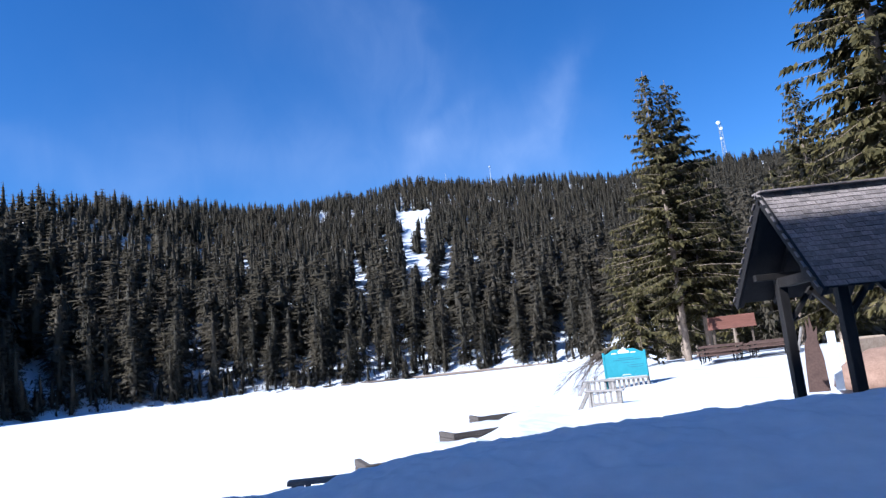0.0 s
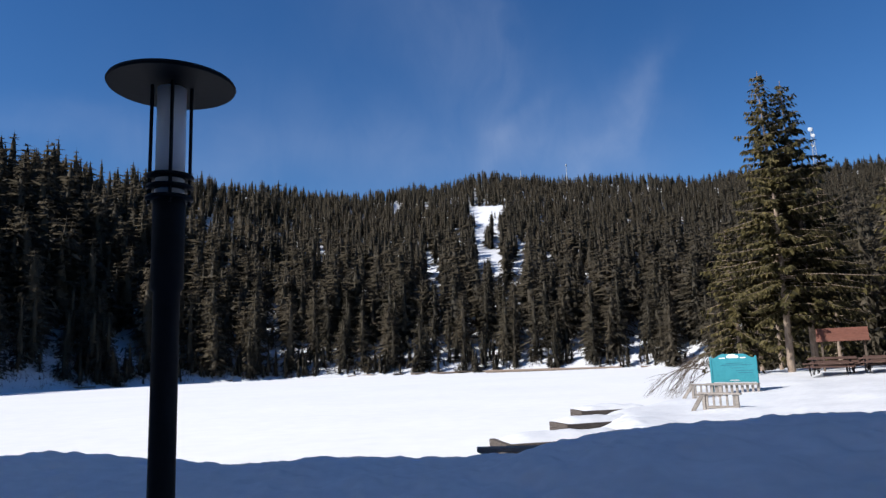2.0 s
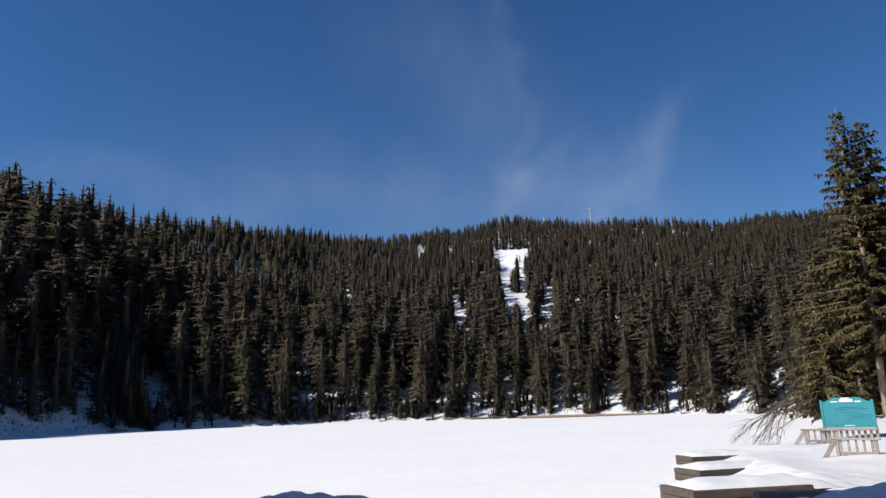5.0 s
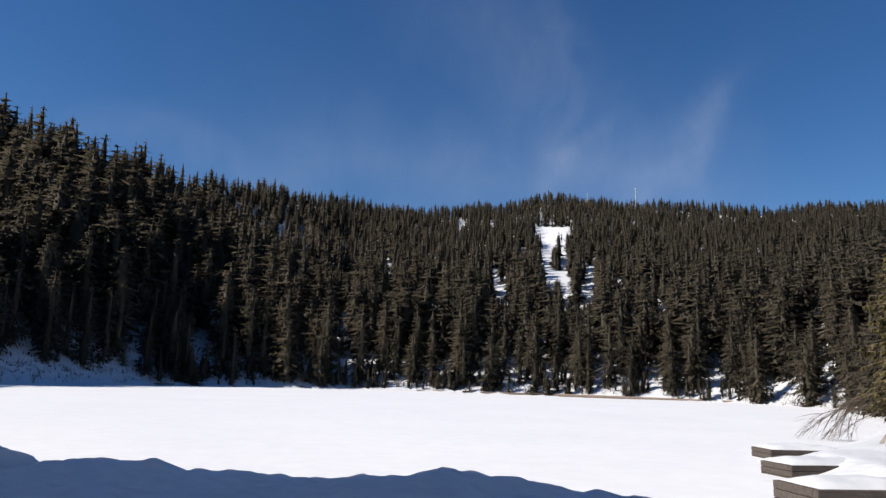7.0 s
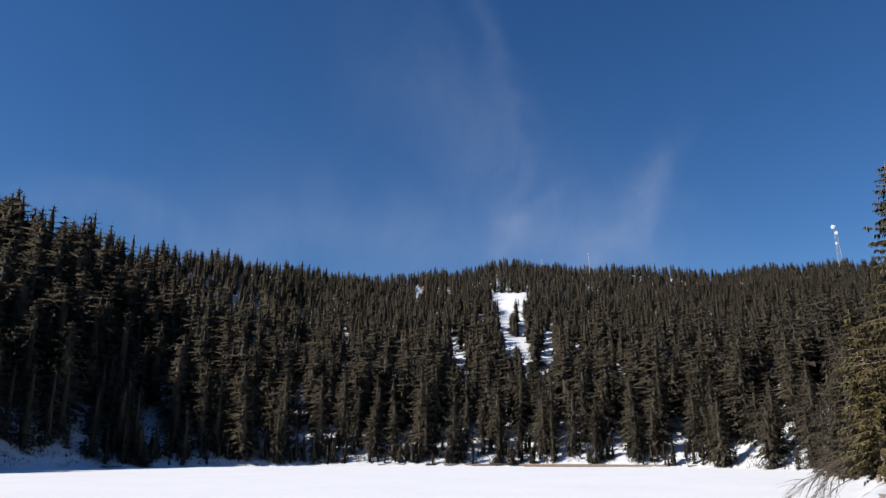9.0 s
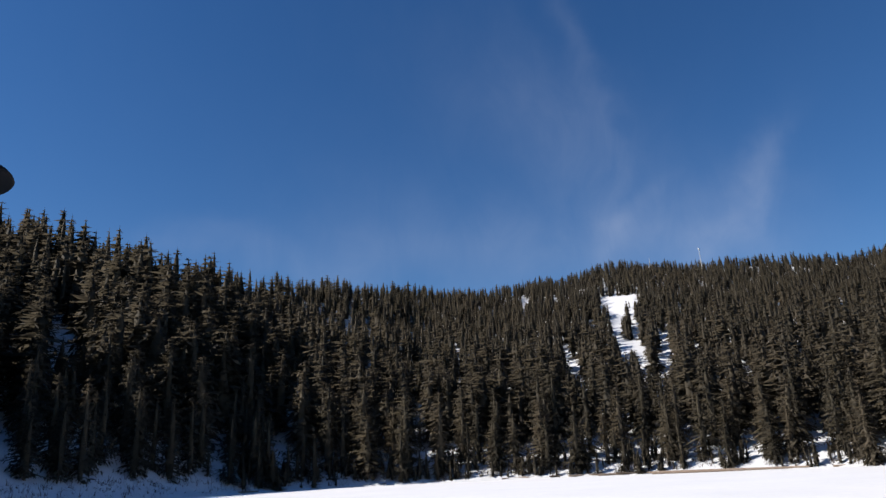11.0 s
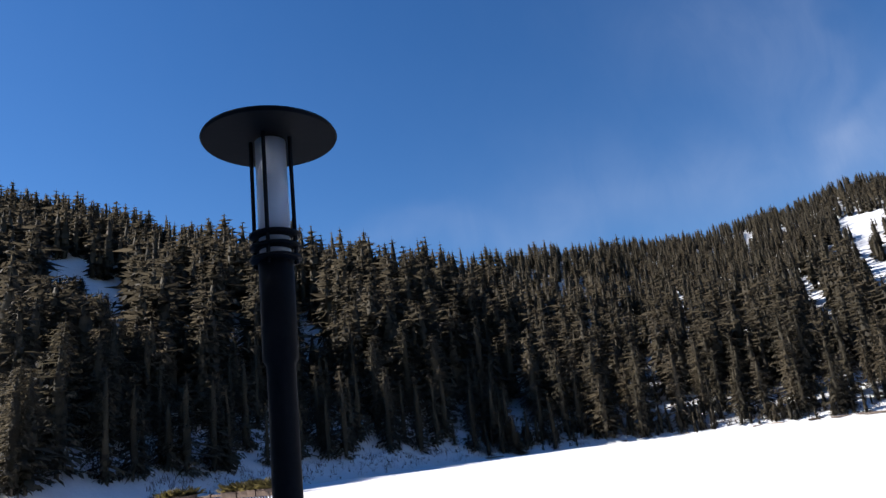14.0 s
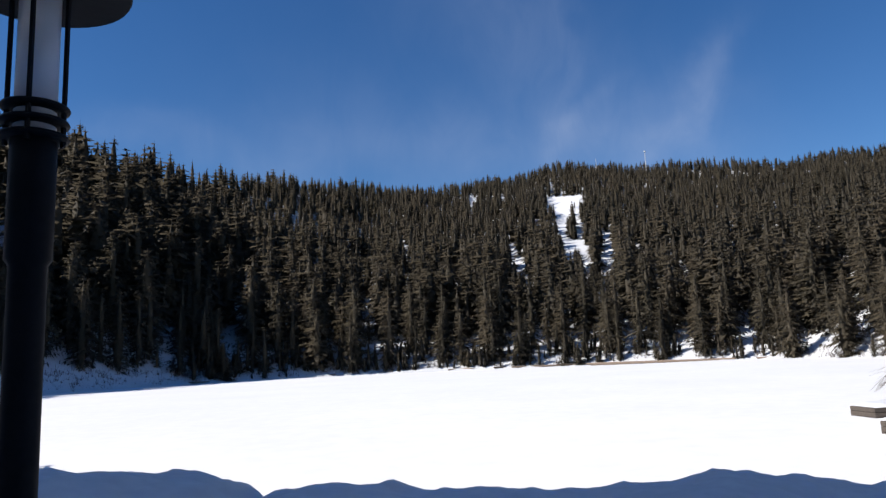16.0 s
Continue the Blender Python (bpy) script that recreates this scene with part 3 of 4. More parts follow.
def build_young_growth():
    x, y, z, q = shore_points(1200, 51, 9.0, -13, 33)
    V, T, C, N, off = [], [], [], [], 0
    for i in range(len(x)):
        v, t, n, trunk = FAR_KINDS[i % len(FAR_KINDS)]
        h = 1.2 + 5.5 * q[i, 0] ** 2
        a, w = q[i, 1] * 6.283, h * (1.0 + 0.5 * q[i, 2])
        ca, sa = math.cos(a) * w, math.sin(a) * w
        V.append(np.stack([v[:, 0] * ca - v[:, 1] * sa + x[i], v[:, 0] * sa + v[:, 1] * ca + y[i], v[:, 2] * h + z[i] - 0.1], -1))
        N.append(crown_outside(V[-1] - (x[i], y[i], 0), i))
        T.append(t + off)
        C.append(np.full(len(v), q[i, 3]))
        off += len(v)
    me = tri_mesh("young_spruces", np.concatenate(V), np.concatenate(T), np.concatenate(C), np.concatenate(N))
    tagged(link_mesh("young_spruces", me, NEEDLES), "dark young spruces crowding the far lake edge", "young trees", kind="stuff")


def build_brush():
    x, y, z, q = shore_points(3800, 77, 5.0, -20, 58)
    r = np.random.RandomState(5)
    V, T = [], []
    for i in range(len(x)):
        for k in range(5):
            a, L = r.uniform(0, 6.283), r.uniform(0.5, 1.3) + 1.2 * q[i, 0] ** 3
            p = np.array([x[i] + r.uniform(-0.4, 0.4), y[i] + r.uniform(-0.3, 0.3), z[i] - 0.1])
            d = np.array([math.cos(a) * 0.55, math.sin(a) * 0.55, r.uniform(0.35, 1.0)]) * L
            side = np.array([-math.sin(a), math.cos(a), 0.0]) * 0.045
            n = len(V)
            V.extend([p - side, p + side, p + d])
            T.append((n, n + 1, n + 2))
    me = tri_mesh("shore_brush", np.array(V), np.array(T))
    tagged(link_mesh("shore_brush", me, BRUSH), "bare grey-brown brush along the lake edge", "brush", kind="stuff")


build_young_growth()
build_brush()
# ---- lamps on the terrace ----
def terrace_lamp(loc):
    lamp = thing("lamp_post", "black lamp post with flat disc hat and opal tube", "lamp post", "lamps on the terrace", loc=loc)
    part("pole", turned([(0.075, -0.6), (0.075, 0.25), (0.060, 0.3), (0.058, 1.75), (0.058, 1.95), (0.072, 1.97), (0.072, 2.38), (0.062, 2.40)], 24), LAMP_BLACK, lamp, smooth=True)
    part("glass_tube", turned([(0.066, 2.40), (0.066, 2.93)], 24), tube, lamp, "frosted white tube", smooth=True)
    for k in range(4):
        bm = bmesh.new()
        a = k * math.pi / 2 + 0.5
        beam(bm, (0.088 * math.cos(a), 0.088 * math.sin(a), 2.36), (0.088 * math.cos(a), 0.088 * math.sin(a), 2.95), 0.012, 0.012)
        part("rod", bm, LAMP_BLACK, lamp)
    for k in range(3):
        z = 2.39 + 0.052 * k
        part("ring", turned([(0.080, z - 0.012), (0.104, z - 0.008), (0.108, z), (0.104, z + 0.008), (0.080, z + 0.012)], 28), LAMP_BLACK, lamp, smooth=True)
    part("hat", turned([(0.02, 2.945), (0.288, 2.935), (0.294, 2.945), (0.288, 2.957), (0.16, 2.975), (0.02, 2.985)], 48), LAMP_BLACK, lamp, "flat black disc hat")
    return lamp


LAMP_SPOTS = [(-3.69, 2.71, -0.01), (-12.35, 2.56, 0.35)]
for lx, ly, lz in LAMP_SPOTS:
    terrace_lamp((lx, ly, lz))


# ---- the hotel behind the terrace: never in view, shape invented to lay shade on it ----
hotel = thing("hotel", "unseen hotel behind the terrace, a plain block sized to cast its shade", "hotel building")
HOTEL_X, HOTEL_EAVE, HOTEL_RIDGE = (-110.0, 40.0), 24.2, 28.3
bm = bmesh.new()
box(bm, HOTEL_X[0], -9.5, -0.5, HOTEL_X[1], -1.9, HOTEL_EAVE)
part("wall", bm, PLASTER, hotel)
bm = bmesh.new()
vs = [bm.verts.new(v) for hx in HOTEL_X for v in [(hx, -10.2, HOTEL_EAVE - 0.1), (hx, -1.6, HOTEL_EAVE - 0.1), (hx, -3.5, HOTEL_RIDGE)]]
for q in ((0, 1, 2), (3, 5, 4), (1, 4, 5, 2), (0, 2, 5, 3), (0, 3, 4, 1)):
    bm.faces.new([vs[k] for k in q])
part("roof", bm, ROOF_DARK, hotel)


# ---- snow lying on things ----
def snow_cap(bm, x0, y0, x1, y1, z, thick, seed):
    """A rounded, uneven cushion of snow over a rectangle."""
    n, m = 14, 8
    grid = []
    for i in range(n + 1):
        row = []
        for j in range(m + 1):
            u, v = i / n, j / m
            e = min(1.0, 5 * min(u, 1 - u)) ** 0.5 * min(1.0, 4 * min(v, 1 - v)) ** 0.5
            w = 0.75 + 0.35 * noise.noise((u * 5 + seed, v * 3, seed))
            row.append(bm.verts.new((x0 + (x1 - x0) * u, y0 + (y1 - y0) * v, z + thick * e * w)))
        grid.append(row)
    for i in range(n):
        for j in range(m):
            bm.faces.new((grid[i][j], grid[i + 1][j], grid[i + 1][j + 1], grid[i][j + 1]))
    return bm


# ---- the shelter with a shingled roof ----
def wooden_shelter():
    sx, sy = 5.33, 11.97
    s = thing("wooden_shelter", "dark open timber shelter with a weathered shingle gable roof", "shelter", loc=(sx, sy, 0))
    ridge_z, eave_z, run_near, run_far, length = 4.02, 2.24, 1.45, 1.75, 2.15
    for px in (0.55, length - 0.55):
        for py in (-0.95, 1.0):
            bm = bmesh.new()
            box(bm, px - 0.085, py - 0.085, -0.2, px + 0.085, py + 0.085, 2.60, 0.012)
            part("post", bm, DARK_WOOD, s)
            bm = bmesh.new()
            beam(bm, (px, py, 1.75), (px + (0.55 if px < 1 else -0.55), py, 2.4), 0.09, 0.09, 0.008)
            part("brace", bm, DARK_WOOD, s)
        bm = bmesh.new()
        beam(bm, (px, -1.0, 2.53), (px, 1.12, 2.53), 0.14, 0.18, 0.01)
        part("tie_beam", bm, DARK_WOOD, s)
        bm = bmesh.new()
        beam(bm, (px, 0, 2.5), (px, 0, 3.82), 0.12, 0.12, 0.01)
        part("king_post", bm, DARK_WOOD, s)
    for py in (-0.95, 1.0):
        bm = bmesh.new()
        beam(bm, (0.1, py, 2.66), (length - 0.1, py, 2.66), 0.12, 0.12, 0.01)
        part("wall_plate", bm, DARK_WOOD, s)
    for side, run, ez in ((-1, run_near, eave_z), (1, run_far, 2.28)):
        a, b = Vector((0, 0, ridge_z)), Vector((0, side * run, ez))
        for px in np.linspace(0.06, length - 0.06, 4):
            bm = bmesh.new()
            beam(bm, (px, 0, ridge_z - 0.14), (px, side * run * 0.98, ez - 0.06), 0.08, 0.12)
            part("rafter", bm, DARK_WOOD, s)
        bm = bmesh.new()
        beam(bm, (length / 2, 0, ridge_z - 0.05), (length / 2, side * run, ez - 0.0), length - 0.04, 0.03)
        part("roof_decking", bm, DARK_WOOD, s)
        for px in (0.0, length):
            bm = bmesh.new()
            beam(bm, (px, 0.0, ridge_z - 0.09), (px, side * (run + 0.02), ez - 0.07), 0.045, 0.17, 0.006)
            part("barge_board", bm, DARK_WOOD, s)
        # shingle courses, each shingle a piece of its own
        rows, columns = 21, 14
        w = (length + 0.12) / columns
        tilt = math.atan2(a.z - b.z, run)
        courses = bmesh.new()
        for r in range(rows):
            c = a.lerp(b, (r + 0.95) / rows)
            for k in range(columns):
                x = min(max(k * w + w / 2 + (r % 2) * w * 0.5 - 0.08, w / 2 - 0.06), length + 0.06 - w / 2)
                place = Matrix.Translation((x, c.y, c.z + 0.03)) @ Matrix.Rotation(0 if side < 0 else math.pi, 4, "Z") @ Matrix.Rotation(tilt - 0.10, 4, "X")
                mesh = SHINGLES[(k * 7 + r * 3 + (k * r) % 5) % len(SHINGLES)]
                if side < 0:
                    shingle = new("shingle", mesh)
                    shingle.parent = s
                    shingle.matrix_local = place
                else:
                    first = len(courses.verts)
                    courses.from_mesh(mesh)
                    courses.verts.ensure_lookup_table()
                    for v in courses.verts[first:]:
                        v.co = place @ v.co
        if side < 0:
            courses.free()
        else:
            part("shingle_courses", courses, SHINGLE, s)
    for k in range(6):
        bm = bmesh.new()
        x0 = -0.05 + k * (length + 0.1) / 6
        for sd_ in (-1, 1):
            beam(bm, (x0, sd_ * 0.075, ridge_z + 0.03), (x0 + (length + 0.1) / 6 - 0.006, sd_ * 0.075, ridge_z + 0.035), 0.17, 0.025)
        part("ridge_cap", bm, SHINGLE, s, "pale grey ridge shingle")
    return s


SHINGLES = []
for k in range(6):
    bm = bmesh.new()
    w = 0.160 - 0.006 * (k % 4)
    box(bm, -w / 2, -0.012 - 0.006 * (k % 3), -0.008, w / 2, 0.13, 0.008 - 0.0012 * k)
    me = bpy.data.meshes.new("shingle")
    bm.to_mesh(me)
    bm.free()
    me.materials.append(SHINGLE)
    SHINGLES.append(me)
wooden_shelter()


# ---- the turquoise board ----
def information_board():
    p, q = Vector((6.94, 35.0, 0)), Vector((8.70, 33.95, 0))
    s = thing("information_board", "turquoise painted information board with white lettering on a low timber frame", "sign", loc=((p.x + q.x) / 2, (p.y + q.y) / 2, 0), rz=math.atan2(q.y - p.y, q.x - p.x))
    W, z0, z1 = 2.05, 0.22, 1.36
    bm = bmesh.new()
    outline = [(-W / 2, z0), (-0.30, z0), (-0.16, z0 + 0.07), (0.16, z0 + 0.07), (0.30, z0), (W / 2, z0)]
    for k in range(25):
        u = 1 - 2 * k / 24
        outline.append((u * W / 2, z1 + 0.19 * smooth(1 - abs(u), 0.10, 0.55) - 0.05 * smooth(1 - abs(u), 0.0, 0.1)))
    front = [bm.verts.new((x, -0.03, z)) for x, z in outline]
    rear = [bm.verts.new((x, 0.03, z)) for x, z in outline]
    bm.faces.new(front)
    bm.faces.new(rear[::-1])
    for i in range(len(front)):
        j = (i + 1) % len(front)
        bm.faces.new((front[j], front[i], rear[i], rear[j]))
    panel = part("panel", bm, SIGN_BLUE, s)
    for sx in (-1, 1):
        bm = bmesh.new()
        box(bm, sx * W / 2 - 0.05, -0.055, -0.5, sx * W / 2 + 0.05, 0.055, z1 + 0.03, 0.012)
        part("post", bm, SIGN_BLUE, s)
    bm = bmesh.new()
    box(bm, -W / 2, -0.052, z0 - 0.04, W / 2, 0.05, z0 + 0.02, 0.008)
    part("bottom_rail", bm, SIGN_BLUE, s)
    bm = bmesh.new()
    box(bm, -0.27, -0.04, z1 - 0.06, 0.27, -0.031, z1 + 0.06, 0.004)
    box(bm, -0.20, -0.04, z1 + 0.045, 0.14, -0.031, z1 + 0.12, 0.003)
    part("emblem", bm, WHITE_PAINT, panel, "white emblem")
    for x0, x1, z in ((-0.62, -0.34, z1 - 0.05), (0.34, 0.60, z1 - 0.05)):
        bm = bmesh.new()
        box(bm, x0, -0.04, z - 0.022, x1, -0.031, z + 0.022)
        part("lettering", bm, WHITE_PAINT, panel, "white lettering")
    for x0, x1, z in ((-0.55, 0.85, 0.98), (-0.30, 0.45, 1.06), (0.12, 0.86, 0.72), (0.18, 0.86, 0.62), (-0.10, 0.5, 0.84)):
        bm = bmesh.new()
        box(bm, x0, -0.038, z - 0.010, x1, -0.031, z + 0.010)
        part("lettering", bm, DARK_BLUE, panel, "dark blue lettering")
    bm = bmesh.new()
    box(bm, -1.25, -0.42, 0.06, 1.12, -0.06, 0.15, 0.015)
    part("plank", bm, GREY_WOOD, s, "weathered grey plank")
    for k in range(10):
        bm = bmesh.new()
        box(bm, -1.1 + 0.235 * k, -0.26, -0.45, -0.99 + 0.235 * k, -0.20, 0.06, 0.006)
        part("slat", bm, GREY_WOOD, s, "weathered grey slat")
    return s


DARK_BLUE = mottled("dark_blue_paint", (0.02, 0.10, 0.16), (0.03, 0.13, 0.2), 4, 0.5, bump=0.05)
information_board()


# ---- the landing stages and their railings ----
def quay(loc, rz, length, depth, seed, snow):
    """A low timber-faced landing stage: stacked beams on its near side and one end, and a deep cushion of snow."""
    j = thing("landing_stage", "low dark timber landing stage under deep snow", "landing stage", "landing stages on the shore", loc=loc, rz=rz)
    for k in range(4):
        bm = bmesh.new()
        beam(bm, (0.0, 0.0, -0.09 - 0.19 * k), (length, 0.0, -0.09 - 0.19 * k), 0.16, 0.18, 0.012)
        part("side_beam", bm, JETTY_WOOD, j)
        bm = bmesh.new()
        beam(bm, (0.08, 0.085, -0.09 - 0.19 * k), (0.08, depth, -0.09 - 0.19 * k), 0.16, 0.18, 0.012)
        part("end_beam", bm, JETTY_WOOD, j)
    bm = bmesh.new()
    box(bm, 0.165, 0.085, -0.20, length, depth, -0.10)
    part("deck", bm, JETTY_WOOD, j)
    for k in range(2):
        part("pile", Matrix_move(turned([(0.08, -1.2), (0.08, -0.21)], 9), 0.5 + 1.2 * k, 0.5, 0), JETTY_WOOD, j)
    cap = part("stage_snow", snow_cap(bmesh.new(), 0.10, 0.02, length + 0.9, depth + 0.6, -0.10, snow, seed), SNOW, None, smooth=True)
    cap.matrix_world = Matrix.Translation(loc) @ Matrix.Rotation(rz, 4, "Z")
    tagged(cap, "thick rounded cushion of snow on the landing stage", "snow", "snow on the landing stages")
    return j


def Matrix_move(bm, x, y, z):
    bmesh.ops.translate(bm, vec=(x, y, z), verts=bm.verts)
    return bm


quay((-2.6, 17.0, -0.42), radians(18), 3.0, 1.5, 1.0, 0.30)
quay((-0.65, 25.8, -0.78), radians(22), 2.6, 1.5, 5.0, 0.34)
quay((0.40, 32.3, -0.80), radians(15), 2.6, 1.5, 9.0, 0.34)


def rail_end(loc, rz, width, height, slats, label):
    r = thing("stage_railing", label, "railing", "railings at the landing stages", loc=loc, rz=rz)
    bm = bmesh.new()
    beam(bm, (-0.12, 0, height), (width + 0.1, 0, height - 0.03), 0.20, 0.075, 0.012)
    part("top_rail", bm, GREY_WOOD, r)
    for px in (0.06, width - 0.06):
        bm = bmesh.new()
        box(bm, px - 0.06, -0.06, -0.5, px + 0.06, 0.06, height - 0.04, 0.01)
        part("post", bm, GREY_WOOD, r)
    bm = bmesh.new()
    beam(bm, (-0.42, -0.04, -0.15), (0.02, -0.04, height - 0.06), 0.08, 0.15, 0.01)
    part("strut", bm, GREY_WOOD, r, "slanting grey strut")
    bm = bmesh.new()
    beam(bm, (0.0, 0.0, 0.08), (width, 0.0, 0.08), 0.05, 0.10, 0.006)
    part("bottom_rail", bm, GREY_WOOD, r)
    for k in range(slats):
        px = 0.18 + (width - 0.36) * k / max(slats - 1, 1)
        bm = bmesh.new()
        box(bm, px - 0.04, -0.02, -0.1, px + 0.04, 0.02, height - 0.05, 0.004)
        part("slat", bm, GREY_WOOD, r)
    return r


rail_end((5.75, 34.2, -0.42), radians(-24), 1.35, 0.56, 5, "short weathered grey slatted railing with a slanting strut")
rail_end((4.75, 28.2, -0.55), radians(-30), 1.35, 0.60, 5, "short weathered grey slatted railing with a slanting strut")
rail_end((-2.75, 10.9, -0.36), radians(6), 2.2, 0.58, 5, "weathered railing half buried in shaded snow")

# ---- bare branches on the ice by the board ----
def tube_path(V, T, pts, r0, r1, sides=4):
    n = len(V)
    for i, p in enumerate(pts):
        r = r0 + (r1 - r0) * i / (len(pts) - 1)
        d = (pts[min(i + 1, len(pts) - 1)] - pts[max(i - 1, 0)])
        d = d / (np.linalg.norm(d) + 1e-9)
        u = np.cross(d, [0.3, 0.2, 1.0])
        u = u / (np.linalg.norm(u) + 1e-9)
        w = np.cross(d, u)
        for k in range(sides):
            V.append(p + r * (u * math.cos(6.283 * k / sides) + w * math.sin(6.283 * k / sides)))
    for i in range(len(pts) - 1):
        for k in range(sides):
            a, c = n + i * sides + k, n + i * sides + (k + 1) % sides
            T.extend([(a, c, c + sides), (a, c + sides, a + sides)])


def fallen_branches():
    r = np.random.RandomState(8)
    s = thing("fallen_branches", "bare grey branches hanging down onto the snowy ice", "branches", loc=(9.3, 46.5, -0.2))
    for b in range(13):
        V, T = [], []
        root = np.array([r.uniform(-0.3, 0.9), r.uniform(-0.3, 0.8), r.uniform(0.7, 1.9)])
        end = np.array([-r.uniform(0.3, 3.4), r.uniform(-1.0, 1.0), -r.uniform(0.7, 0.98)])
        side = np.array([r.uniform(-0.3, 0.3), r.uniform(-0.3, 0.3), r.uniform(0.2, 0.7)])
        pts = [root + (end - root) * u + side * math.sin(u * 3.1) for u in np.linspace(0, 1, 8)]
        tube_path(V, T, pts, 0.032, 0.009, 5)
        for q in range(16):
            i = r.randint(1, 7)
            a = pts[i]
            d = (pts[i] - pts[i - 1]) * r.uniform(0.8, 1.8) + r.uniform(-0.5, 0.5, 3) + np.array([-0.2, 0, -0.3])
            e = a + d
            e[2] = max(e[2], -0.97)
            tube_path(V, T, [a, (a + e) / 2 + np.array([0, 0, 0.08]), e], 0.011, 0.004, 3)
        link_mesh("branch", tri_mesh("branch", np.array(V), np.array(T)), BARK, s)
    return s


fallen_branches()


# ---- near trees on the right ----
def near_spruce(label, loc, height, spread=0.2, power=0.7, base=0.16, limbs=130, step=0.17, twig=0.5, droop=0.34, lean=0.0, seed=1, bulge=0.0):
    """A spruce seen close: tapered trunk, drooping limbs, and sprays of needles set along every limb."""
    r = np.random.RandomState(seed)
    tree = thing("spruce_tree", label, "spruce tree", "spruces by the shelter", loc=loc)
    V, T, C, N, LV, LT = [], [], [], [], [], []

    def axis(u):
        return np.array([lean * u * height + 0.18 * math.sin(u * 5) * u, 0.12 * math.sin(u * 9) * u, u * height])

    for i in range(limbs):
        u = base + (0.985 - base) * (i + r.uniform(0, 1)) / limbs
        a = i * 2.39996 + r.uniform(-0.5, 0.5)
        reach = (spread * height * (1 - u) ** power * r.uniform(0.62, 1.12) + 0.22) * (1 + bulge * math.exp(-((u - 0.36) / 0.16) ** 2))
        if u < base + 0.12:
            reach *= 0.55 + 3.7 * (u - base)
        if r.rand() < 0.06:
            reach *= 1.3
        out = np.array([math.cos(a), math.sin(a), 0.0])
        side = np.array([-math.sin(a), math.cos(a), 0.0])
        sag = droop * r.uniform(0.5, 1.5) * (0.35 + 0.9 * (1 - u))
        rise = r.uniform(0.05, 0.2)
        p0 = axis(u)

        def limb(q):
            return p0 + out * reach * q + side * 0.08 * reach * math.sin(q * 3 + i) + np.array([0, 0, reach * (rise * q - sag * q ** 1.7 + 0.10 * q ** 4)])

        tube_path(LV, LT, [limb(q) for q in (0.0, 0.35, 0.7, 1.0)], 0.018 + 0.007 * reach, 0.006, 3)
        count = max(4, int(reach / step))
        for k in range(count):
            q = 0.10 + 0.92 * (k + r.uniform(0, 1)) / count
            root = limb(q)
            for w in (-1, 1, 0, 0):
                hang = r.uniform(0.1, 0.8) if w else r.uniform(0.5, 1.3)
                d = out * r.uniform(0.25, 0.9) + side * (w * r.uniform(0.5, 1.1) if w else r.uniform(-0.35, 0.35)) + np.array([0, 0, -hang])
                d = d / math.sqrt(d @ d)
                L = twig * r.uniform(0.55, 1.2) * (1.15 - 0.45 * q) * (0.55 + 0.45 * min(1.0, reach / 2.0))
                n = len(V)
                wide = np.cross(d, r.uniform(-1, 1, 3)) * L * 0.22
                mid = root + d * L * 0.45
                V.extend([root, mid + wide, root + d * L + np.array([0, 0, -0.12 * L]), mid - wide])
                T.extend([(n, n + 1, n + 2), (n, n + 2, n + 3)])
                C.extend([0.25 + 0.75 * r.rand()] * 4)
                o = out * 0.55 + side * r.uniform(-0.6, 0.6) + np.array([0, 0, r.uniform(0.1, 0.9)])
                N.extend([o / math.sqrt(o @ o)] * 4)
    link_mesh("crown", tri_mesh("crown", np.array(V), np.array(T), np.array(C), np.array(N)), NEEDLES_NEAR, tree)
    link_mesh("limb", tri_mesh("limb", np.array(LV), np.array(LT)), BARK_PALE, tree, "thin grey-brown limbs")["kind"] = "stuff"
    V, T = [], []
    tube_path(V, T, [axis(u) + np.array([0, 0, -0.4 * (1 - u)]) for u in np.linspace(0, 1, 14)], 0.010 * height + 0.05, 0.015, 9)
    link_mesh("trunk", tri_mesh("trunk", np.array(V), np.array(T)), BARK_PALE, tree, "pale brown bark trunk")
    return tree


near_spruce("tall ragged green spruce with a bare lower trunk", (14.6, 46.0, 0.15), 20.0, spread=0.245, power=0.85, base=0.17, limbs=190, step=0.145, bulge=0.30, lean=0.006, seed=3)
near_spruce("slender second spruce top beside the tall ragged one", (16.4, 46.8, 0.15), 19.5, spread=0.225, power=0.72, base=0.14, limbs=180, step=0.15, seed=5)
near_spruce("broad tall spruce with long drooping boughs behind the shelter", (19.9, 30.0, 0.4), 29.0, spread=0.165, power=0.6, base=0.07, limbs=330, step=0.17, droop=0.5, twig=0.62, seed=7)
near_spruce("dense pointed spruce behind the shelter", (23.0, 43.0, 0.4), 16.6, spread=0.18, power=0.65, base=0.05, limbs=190, step=0.16, seed=9)
near_spruce("leaning young spruce with boughs over the turquoise board", (12.0, 47.5, 0.0), 9.5, spread=0.30, power=0.6, base=0.08, limbs=90, seed=11, droop=0.5)
